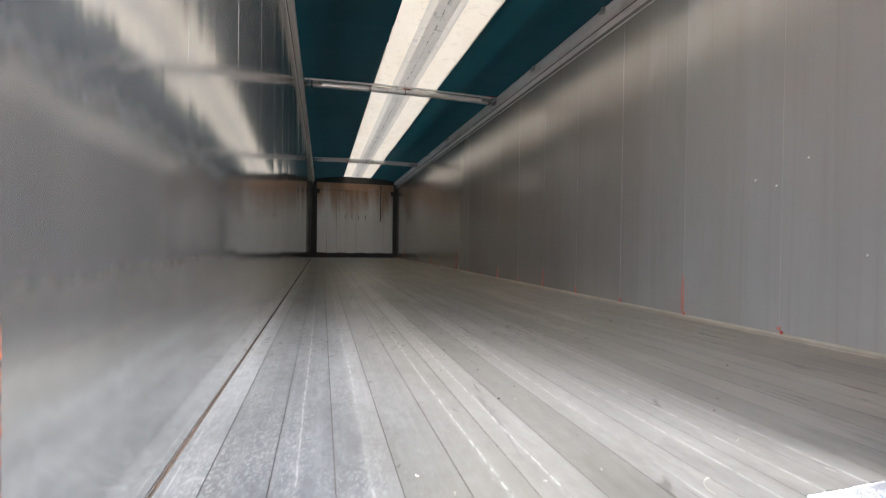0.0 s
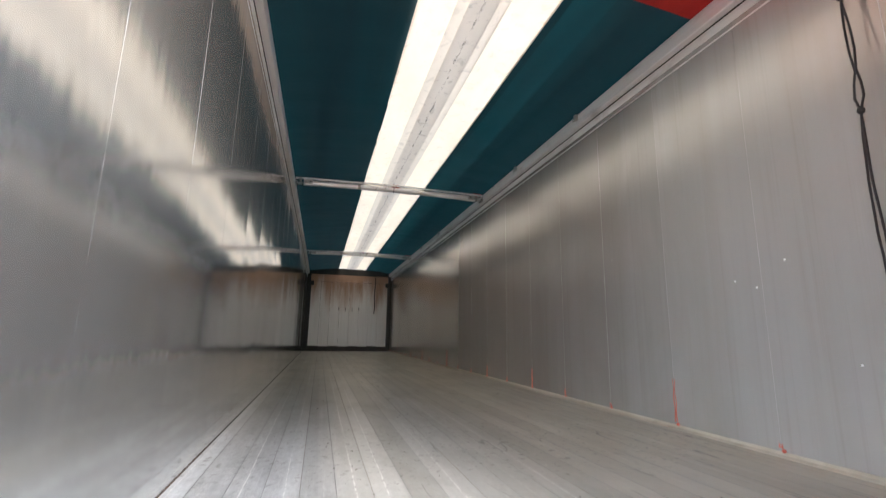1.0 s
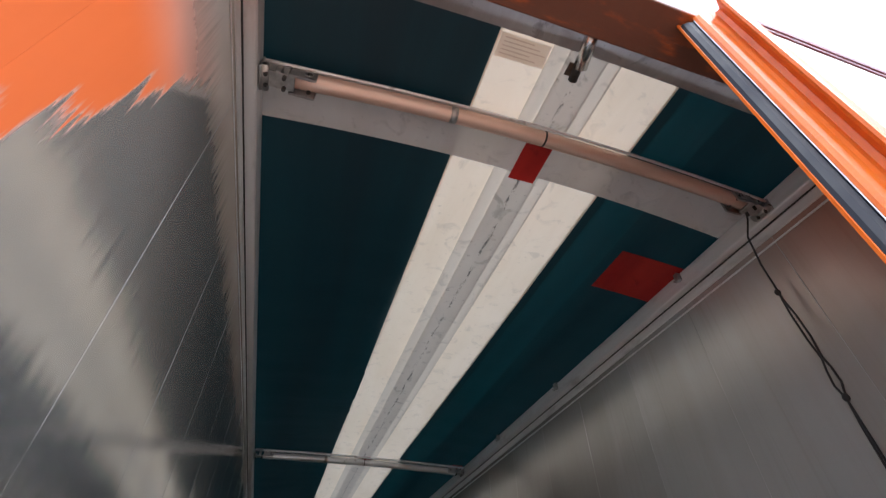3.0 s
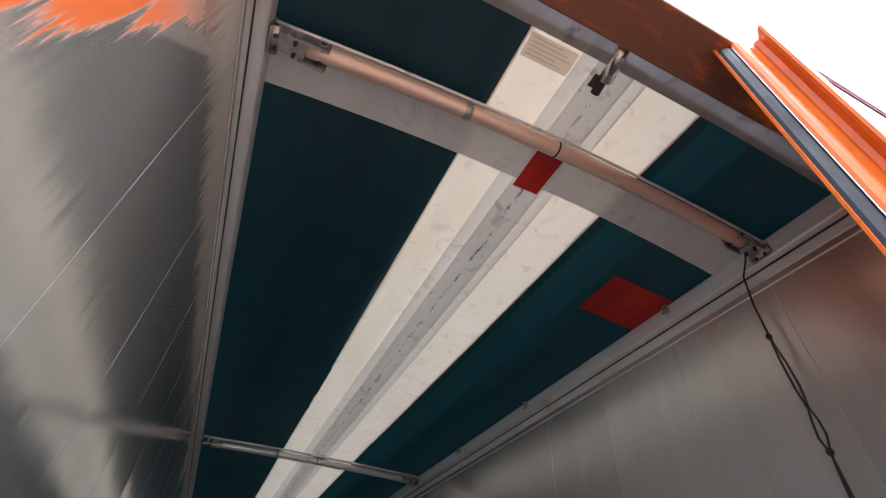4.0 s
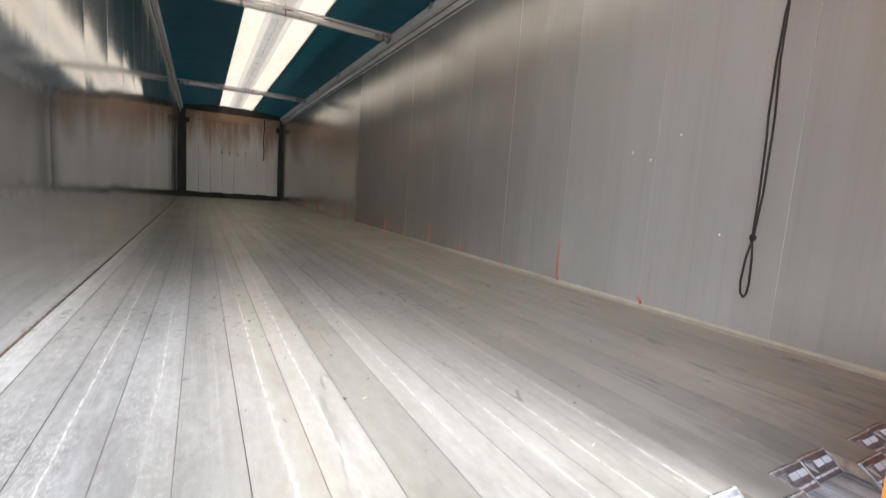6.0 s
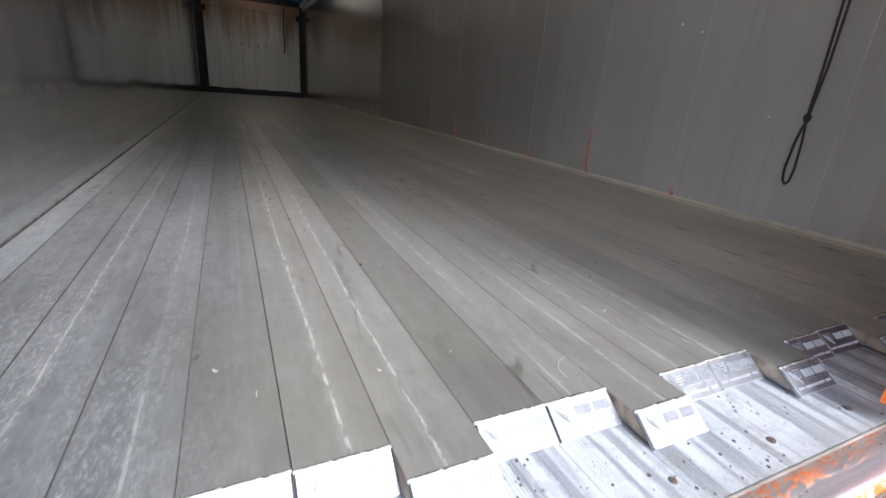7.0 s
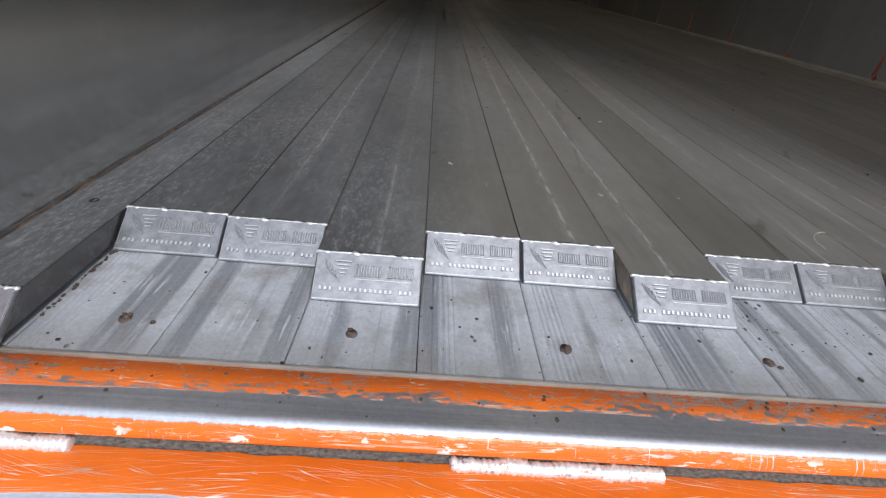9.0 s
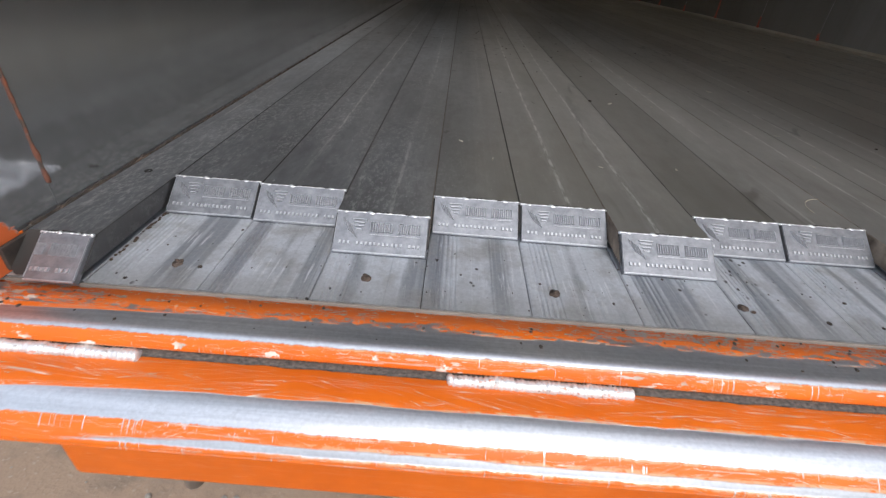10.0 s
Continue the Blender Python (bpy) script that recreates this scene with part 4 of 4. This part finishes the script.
for x in gx:
    n1, n2 = noise.noise((x * 40, 1, 3)), noise.noise((x * 110, 7, 5))
    rings.append([bm.verts.new((x, y, z)) for y, z in ((0.0125, -0.0560), (0.0055 + 0.0012 * n1, -0.0588 + 0.0005 * n2), (0.0022 + 0.0014 * n2, -0.0606 + 0.0004 * n1), (-0.0014 + 0.0016 * n1, -0.0618), (0.0125, -0.0618))])
for a, b in zip(rings, rings[1:]):
    for j in range(5):
        bm.faces.new((a[j], a[(j + 1) % 5], b[(j + 1) % 5], b[j]))
bm.faces.new(rings[0])
bm.faces.new(rings[-1])
on_frame("groove_dirt", bm, GRIT, "grey brown grit packed in the groove", True)
for xa, xb in ((-0.05, 0.172), (0.459, 0.633), (1.02, 1.24), (1.7, 1.95)):
    bm = bmesh.new()
    n = int((xb - xa) / 0.0016)
    sweep(bm, [(xa + (xb - xa) * i / n, -0.0020 + 0.0014 * noise.noise((i * 0.2, xa, 0)), -0.0606 + 0.0006 * noise.noise((i * 0.25, xa, 3))) for i in range(n + 1)], [(0.0048 if i in (0, n) else 0.0062 + 0.00055 * (i % 3 - 1)) + 0.0011 * noise.noise((i * 0.08, xa, 6)) + 0.0007 * noise.noise((i * 0.9, xa, 2)) for i in range(n + 1)], 9)
    on_frame("weld", bm, WELD, "bright rippled weld bead", True)
# the uprights beside the opening
on_frame("post", boxed(-0.06, 0.0, 0.0, 0.1550, -0.0335, 2.25, 0.0004), WALL, "upright of bare metal below, orange above")
bm = bmesh.new()
for i in range(52):
    u = rng.random()
    x, y, z = (-0.05 * (1 - u) + 0.001, 0.067 + 0.02 * u, -0.032) if i < 30 else (0.0, 0.080 + 0.030 * u, -0.032 + 0.030 * u)
    bmesh.ops.create_icosphere(bm, subdivisions=1, radius=rng.uniform(0.001, 0.0034), matrix=Matrix.Translation((x, y + rng.gauss(0, 0.003), z + rng.gauss(0, 0.002))) @ Matrix.Diagonal((0.45, rng.uniform(0.7, 1.8), rng.uniform(0.6, 1.2), 1)))
on_frame("paint_rim", bm, ORANGE_PLAIN, "ragged flakes of orange paint at the foot")
on_frame("post", boxed(W + 0.0005, W + 0.06, 0.0, 0.1725, -0.0335, 2.25, 0.003), ORANGE_WORN, "orange upright")
on_frame("header", boxed(-0.06, W + 0.06, 0.03, 0.20, 2.262, 2.47, 0.006), ORANGE_DIRTY_DIM, "grimy orange header beam with shade painted in")
seam_z = [0.030 + 0.003 * i for i in range(115)]
on_frame("post_weld", sweep(bmesh.new(), [(0.0006, 0.1560 + 0.0010 * noise.noise((z * 60, 0, 3)), z) for z in seam_z], [0.0013 + 0.0007 * noise.noise((z * 90, 5, 3)) for z in seam_z], 6), RUST, "rough brown weld up the wall end", True)
on_frame("paint_skin", sweep(bmesh.new(), [(0.0007, 0.1560 + 0.0016 * noise.noise((z * 45, 9, 3)), z) for z in seam_z], [max(0.0004, 0.0013 + 0.0021 * noise.noise((z * 70, 2, 8)) + 0.0012 * noise.noise((z * 12, 4, 8))) for z in seam_z], 7), ORANGE_DIRTY_DIM, "broken skin of orange paint on the weld", True)
bm = bmesh.new()
sweep(bm, [(0.184, -0.01, -0.252), (0.184, -0.01, -0.214)], 0.011, 10)
on_frame("drain_peg", bm, ZINC, "small bare steel peg", True)

# ---------- closed half door ----------
door = part("door_1", boxed(1.5255, W + 0.03, -0.030, 0.0735, 0.004, 2.256, 0.004), SKIN)
tagged(door, "closed rear half door, orange edge with black gasket", "door", kind="structure")
part("inner_sheet", boxed(1.465, W - 0.004, 0.0745, 0.090, 0.006, 2.230, 0.003), ORANGE_WORN, door, "orange inner sheet")
part("inner_lip", extrude_z([(1.415, 0.079), (1.415, 0.072), (1.4645, 0.064), (1.4645, 0.079)], 0.002, 2.258), ORANGE_PLAIN, door, "thin orange lip")
part("gasket", extrude_z([(1.4185, 0.0710), (1.422, 0.062), (1.435, 0.052), (1.4545, 0.0445), (1.4645, 0.0445), (1.4645, 0.0635)], 0.004, 2.245), RUBBER, door, "black rubber door gasket")
part("edge_post", extrude_z([(1.455, 0.0435), (1.4515, 0.040), (1.454, 0.032), (1.462, 0.023), (1.473, 0.016), (1.485, 0.011), (1.493, 0.005), (1.511, 0.002), (1.514, -0.012), (1.503, -0.019), (1.487, -0.029), (1.479, -0.038), (1.481, -0.045), (1.489, -0.048), (1.525, -0.048), (1.525, 0.0435)], 0.004, 2.2605), ORANGE_PLAIN, door, "orange edge post with a stepped recess")
part("gasket_rim", extrude_z([(1.4505, 0.0440), (1.4495, 0.0425), (1.451, 0.0405), (1.455, 0.0436)], 0.004, 2.245), ZINC, door, "thin pale metal rim")
part("stripe", boxed(1.53, W + 0.02, -0.0355, -0.0305, 2.135, 2.175, 0.001), STRIPE, door, "dark red stripe")
part("stripe", boxed(1.53, W + 0.02, -0.0355, -0.0305, 2.085, 2.10, 0.001), STRIPE, door, "thin dark red stripe")
part("door_stop", sweep(bmesh.new(), [(1.485, 0.03, 2.240), (1.485, 0.03, 2.262)], 0.018, 10), ZINC, door, "steel locating bolt", True)
lock = part("lock_bar", sweep(bmesh.new(), [(1.585, -0.105, -0.06), (1.585, -0.105, 0.34)], 0.015, 12), ZINC, door, "steel locking bar", True)
part("lock_cam", boxed(1.55, 1.62, -0.118, -0.055, -0.085, -0.02, 0.008), ZINC, lock)
for z in (0.3,):
    part("bar_guide", boxed(1.56, 1.61, -0.122, -0.0305, z - 0.02, z + 0.02, 0.006), ZINC, lock)

# ---------- sub-deck and floor ----------
deck = part("sub_deck", boxed(0.0, W, 0.067, LEN, DECK - 0.03, DECK - 0.006), DARK)
tagged(deck, "fixed grooved aluminium sub-deck with worn pale bands", "floor", kind="structure")


def deck_plank_mesh():
    """One fixed plank: two flat lands and a group of fine grooves, seen beyond the slat ends."""
    ps = [(0.0, -0.006), (0.0, -0.001), (0.002, 0.0)]
    for i in range(5):
        x = 0.010 + 0.0055 * i
        ps += [(x, 0.0), (x + 0.0012, -0.0012), (x + 0.0024, -0.0012), (x + 0.0036, 0.0)]
    ps += [(0.052, 0.0), (0.054, -0.0008), (0.075, -0.0008), (0.077, 0.0), (0.113, 0.0), (0.115, -0.001), (0.115, -0.006)]
    return extrude_y(ps, 0.0, 0.62)


first = part("plank", deck_plank_mesh(), DECKM, deck)
first.location = (A - P, 0.068, DECK)
for i in range(1, 22):
    share("plank", first.data, deck, (A - P + i * P, 0.068, DECK))
rest = part("plank_run", boxed(0.0, W, 0.69, LEN, DECK - 0.006, DECK - 0.001), DECKM, deck)
for i in range(11):
    x = 0.154 + 0.2095 * i
    bm = bmesh.new()
    r = 0.0048 + 0.0008 * noise.noise((x * 7, 2, 1))
    sweep(bm, [(x, 0.109, DECK - 0.002), (x, 0.109, DECK + 0.0012), (x, 0.109, DECK + 0.0016), (x, 0.109, DECK + 0.0006)], [r + 0.0012, r + 0.0010, r, r * 0.45], 11)
    for v in bm.verts:
        v.co.x += 0.0012 * noise.noise((v.co.x * 300, v.co.y * 300, i))
        v.co.y += 0.0012 * noise.noise((v.co.x * 300, v.co.y * 300, i + 5))
    for c in range(4):
        bmesh.ops.create_icosphere(bm, subdivisions=1, radius=rng.uniform(0.0012, 0.0026), matrix=Matrix.Translation((x + rng.gauss(0, 0.004), 0.109 + rng.gauss(0, 0.003), DECK + 0.0014)) @ Matrix.Diagonal((1.4, 1, 0.6, 1)))
    part("bolt_head", bm, RUST, deck, "rusty sunk bolt", True)

floor = empty("floor", (0, 0.2, 0))
tagged(floor, "moving floor of long dull aluminium slats, some pushed out", "floor", kind="structure")


def slat_mesh(x0, x1, y0):
    ps = [(x0 + 0.006, -0.030), (x0, -0.026), (x0, -0.0008), (x0 + 0.0006, 0.0), (x0 + (x1 - x0) * 0.3, 0.0002), (x0 + (x1 - x0) * 0.5, 0.0009), (x0 + (x1 - x0) * 0.7, 0.0002), (x1 - 0.0006, 0.0), (x1, -0.0008), (x1, -0.026), (x1 - 0.006, -0.030)]
    bm = extrude_y(ps, y0, LEN - 0.03)
    for v in bm.verts:
        if v.co.y < y0 + 0.001:
            v.co.y -= 0.043 * (-v.co.z) / 0.032
    return bm


def cap_mesh(width, u0=0.0):
    """A sloped cast end plate, local x across, seen from the rear; raised shapes stand where the maker's mark is."""
    bm = bmesh.new()
    L = 0.0535
    down = Vector((0, -0.043, -0.032)).normalized()
    out = Vector((0, -0.032, 0.043)).normalized()

    def slab(u_a, u_b, v_a, v_b, h0, h1, lean=0.0, slot=0):
        vs = []
        for h, sh in ((h0, 0.0), (h1, 0.0008)):
            for u, v in ((u_a + sh, v_a + sh), (u_b - sh, v_a + sh), (u_b - sh, v_b - sh), (u_a + sh, v_b - sh)):
                vs.append(bm.verts.new(Vector((u + lean * (v - v_a), 0, 0)) + down * v + out * h))
        for f in ((0, 1, 2, 3), (4, 5, 6, 7), (0, 1, 5, 4), (1, 2, 6, 5), (2, 3, 7, 6), (3, 0, 4, 7)):
            bm.faces.new([vs[i] for i in f]).material_index = slot

    def mark(u_a, u_b, v_a, v_b, lean=0.0, h=0.0022):
        if u_a > u0 + 0.002:
            slab(u_a - u0, u_b - u0, v_a, v_b, 0.0025, 0.0030 + h, lean, 1)

    def ring(u_a, u_b, v_a, v_b, w):
        """A hollow block."""
        mark(u_a, u_a + w, v_a, v_b)
        mark(u_b - w, u_b, v_a, v_b)
        mark(u_a + w * 0.6, u_b - w * 0.6, v_a, v_a + w)
        mark(u_a + w * 0.6, u_b - w * 0.6, v_b - w, v_b)
    slab(0.0, width, 0.0, L, -0.004, 0.003)
    slab(0.001, width - 0.001, L - 0.0025, L, 0.002, 0.0040, 0.0, 1)
    slab(0.0005, 0.0020, 0.002, L - 0.003, 0.002, 0.0036, 0.0, 1)
    slab(width - 0.0020, width - 0.0005, 0.002, L - 0.003, 0.002, 0.0036, 0.0, 1)
    for i in range(4):                        # wing-like strokes
        for j in range(3):
            mark(0.0085 + 0.0034 * i + 0.0016 * j * (1 + 0.3 * j), 0.0103 + 0.0034 * i + 0.0016 * j * (1 + 0.3 * j), 0.009 + 0.0026 * i + 0.0056 * j, 0.0152 + 0.0026 * i + 0.0056 * j, 0.30 + 0.1 * j)
    for i in range(4):
        mark(0.0205 + 0.0018 * i, 0.0385 - 0.0016 * i, 0.009 + 0.0044 * i, 0.0116 + 0.0044 * i)
    for i in range(11):                       # upper row of hollow blocks
        if i != 5:
            ring(0.0425 + 0.0057 * i, 0.0473 + 0.0057 * i, 0.0125 - 0.0008 * (i in (0, 6)), 0.0262, 0.0019)
    mark(0.0425, 0.1035, 0.0285, 0.0295, 0, 0.0010)
    for i in range(19):                       # lower row of blocks
        if i not in (3, 15):
            mark(0.007 + 0.0052 * i, 0.0108 + 0.0052 * i, 0.0382 + 0.0004 * (i % 2), 0.0434, 0.0, 0.0016)
    return bm


def bead_mesh(width):
    bm = bmesh.new()
    n = 46
    pts = [(width * i / n, -0.0008 + 0.0022 * noise.noise((i * 0.3, 3, 0)), 0.0006 + 0.0008 * noise.noise((i * 0.9, 8, 0))) for i in range(n + 1)]
    return sweep(bm, pts, [max(0.0010, 0.0019 + 0.0020 * noise.noise((i * 0.33, 1, 5))) for i in range(n + 1)], 7)


cap_full = bead_full = None
for k in range(22):
    xa, xb = A + (k - 1) * P + 0.0002, A + k * P - 0.0002
    cut = 0.0
    if xa < 0:
        cut, xa = -xa + 0.006, 0.006
    xb = min(xb, W - 0.002)
    ye = 0.195 if k % 3 == 0 else 0.256
    ye += 0.0025 * math.sin(k * 2.3)
    if k == 0:
        ye = 0.101
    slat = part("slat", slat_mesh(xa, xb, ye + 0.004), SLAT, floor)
    slat.data.materials.append(DARK)
    slat.data.materials.append(SIDE)
    for f in slat.data.polygons:
        if f.normal.y < -0.3:
            f.material_index = 1
        elif k and k % 3 == 0 and abs(f.normal.x) > 0.7:
            f.material_index = 2
    slat.matrix_parent_inverse = Matrix.Translation((0, -0.2, 0))
    whole = xb - xa > 0.11
    if whole and cap_full:
        cap = share("end_cap", cap_full, slat, (xa + 0.0014, ye, 0.0))
        bd = share("weld_bead", bead_full, slat, (xa, ye, 0.0))
    else:
        inset = 0.018 if cut else 0.0          # the outermost cap stands off from the wall
        cap = part("end_cap", cap_mesh(xb - xa - 0.0028 - inset, cut + inset if cut else 0.0), CAP, slat, "cast end cap with worn raised marks")
        bd = part("weld_bead", bead_mesh(xb - xa - inset), BEAD, slat, smooth=True)
        cap.data.materials.append(MARK)
        cap.location, bd.location = (xa + 0.0014 + inset, ye, 0.0), (xa + inset, ye, 0.0)
        if whole:
            cap_full, bead_full = cap.data, bd.data
    if k % 3 == 0:
        part("side_hole", sweep(bmesh.new(), [(xa - 0.0012, ye + 0.045, -0.015), (xa + 0.004, ye + 0.045, -0.015)], 0.006, 10), CHROME if k else DARK, slat, "hole in the slat side")

# strips along the feet of the walls
bm = bmesh.new()
n = 420
line = [0.118 + 0.0046 * i for i in range(n + 1)]
sweep(bm, [(0.0032 + 0.0012 * noise.noise((y * 31, 0, 2)), y, -0.0042 + 0.0022 * noise.noise((y * 19, 4, 0))) for y in line],
      [max(0.0016, 0.0026 + 0.0028 * noise.noise((y * 24, 2, 7)) + 0.0022 * noise.noise((y * 110, 6, 1))) for y in line], 7)
for a in range(60):                          # crumbs beside the first slat, on the sub-deck
    r = rng.uniform(0.0006, 0.0022)
    bmesh.ops.create_icosphere(bm, subdivisions=1, radius=r, matrix=Matrix.Translation((0.0806 + 0.004 * rng.random() ** 2, rng.uniform(0.105, 0.26), DECK + 0.0006)) @ Matrix.Diagonal((1, rng.uniform(0.7, 2.2), 0.5, 1)))
tagged(part("foot_joint", boxed(0.0006, 0.0056, 0.070, LEN - 0.11, -0.030, -0.0035, 0.001), CRUMB), "open joint along the wall foot, packed with brown dirt", "joint", kind="structure")
tagged(part("grime_line", bm, GRIME), "brown grime packed along the wall foot", "dirt", kind="stuff")
prof = [(W - 0.0005, 0.0015), (W - 0.024, 0.0015), (W - 0.022, 0.004), (W - 0.007, 0.012), (W - 0.004, 0.024), (W - 0.0005, 0.024)]
tagged(part("trim", extrude_y(prof, 0.18, LEN - 0.12), SEALANT), "pale sloping seal strip at the wall foot", "trim", kind="structure")


def red_bead(y, h):
    bm = bmesh.new()
    m = 9
    for s in (-1, 1):
        sweep(bm, [(W - 0.003, y + s * 0.006 + 0.003 * math.sin(i * 1.4 + s), 0.038 + h * i / m) for i in range(m + 1)], [0.0028 * (1 - 0.5 * i / m) for i in range(m + 1)], 6)
    bmesh.ops.create_icosphere(bm, subdivisions=1, radius=0.010, matrix=Matrix.Translation((W - 0.012, y - 0.02, 0.030)))
    tagged(part("sealant_bead", bm, WAX, smooth=True), "dried red sealant at a panel seam", "sealant", "sealant at the seams")


for i, y in enumerate(right_seams):
    if i == 0:
        continue
    red_bead(y, (0.03, 0.03, 0.24, 0.02, 0.05, 0.16, 0.03, 0.12)[i % 8] if i != 1 else 0.02)
for y, z in ((1.396, 0.758), (1.245, 0.871), (1.51, 0.80), (1.0, 0.42)):
    tagged(part("rivet", sweep(bmesh.new(), [(W + 0.001, y, z), (W - 0.003, y, z)], [0.006, 0.003], 8), BEAD, smooth=True), "bright rivet in the aluminium panel", "rivet", "rivets in the wall")

tagged(part("rivet", sweep(bmesh.new(), [(0.038, 0.266, -0.002), (0.038, 0.266, 0.0012), (0.038, 0.266, 0.0002)], [0.0060, 0.0052, 0.0026], 12), DARK, smooth=True), "dark sunk rivet in the outermost slat", "rivet", "rivets in the wall")
# loose things on the floor
bm = bmesh.new()
sweep(bm, [(1.01 + 0.043 * math.cos(a), 0.305 + 0.043 * math.sin(a), 0.0016) for a in (1.66 + 0.207 * i for i in range(9))], 0.0005, 5)
tagged(part("straw", bm, SEALANT), "thin pale curved straw lying on the slats", "straw")
bm = bmesh.new()
for i in range(46):
    x, y = (rng.uniform(0.15, 2.3), rng.uniform(0.4, 3.5)) if i < 22 else (rng.gauss(0.62, 0.14), rng.gauss(1.6, 0.3))
    r = rng.uniform(0.0015, 0.005)
    bmesh.ops.create_icosphere(bm, subdivisions=1, radius=r, matrix=Matrix.Translation((x, y, 0.0012)) @ Matrix.Diagonal((1, rng.uniform(0.5, 1.6), 0.35, 1)))
for i in range(90):
    x, y = rng.uniform(0.1, 2.3), rng.uniform(0.075, 0.19)
    if rng.random() < 0.6 and abs(x - 1.0) > 0.25:
        continue
    r = rng.uniform(0.0012, 0.003)
    bmesh.ops.create_icosphere(bm, subdivisions=1, radius=r, matrix=Matrix.Translation((x, y, DECK + 0.0008)) @ Matrix.Diagonal((1, rng.uniform(0.5, 1.6), 0.4, 1)))
for i in range(110):
    x, y = rng.uniform(0.0, 2.4), rng.uniform(0.02, 0.062)
    r = rng.uniform(0.0006, 0.0022)
    bmesh.ops.create_icosphere(bm, subdivisions=1, radius=r, matrix=Matrix.Translation((x, y, DECK - 0.0036)) @ Matrix.Diagonal((1, rng.uniform(0.5, 1.6), 0.5, 1)))
for i in range(160):
    x, y = rng.uniform(0.1, 2.3), rng.uniform(0.07, 0.18)
    r = rng.uniform(0.0004, 0.0012)
    bmesh.ops.create_icosphere(bm, subdivisions=1, radius=r, matrix=Matrix.Translation((x, y, DECK + 0.0004)) @ Matrix.Diagonal((1, rng.uniform(0.5, 1.6), 0.5, 1)))
chaff = bmesh.new()
for i in range(40):
    x, y, a = rng.uniform(0.45, 1.9), rng.uniform(0.3, 2.2), rng.uniform(0, 3.1)
    ln = rng.uniform(0.002, 0.009)
    sweep(chaff, [(x + ln * t * math.cos(a), y + ln * t * math.sin(a) + 0.002 * t * t, 0.0014) for t in (-1, -0.3, 0.4, 1)], rng.uniform(0.0004, 0.0010), 5)
tagged(part("chaff", chaff, STRAWM), "small pale bits of straw strewn on the slats", "straw", kind="stuff")
tagged(part("crumbs", bm, CRUMB), "small dark crumbs of dirt on the metal floor", "dirt", kind="stuff")
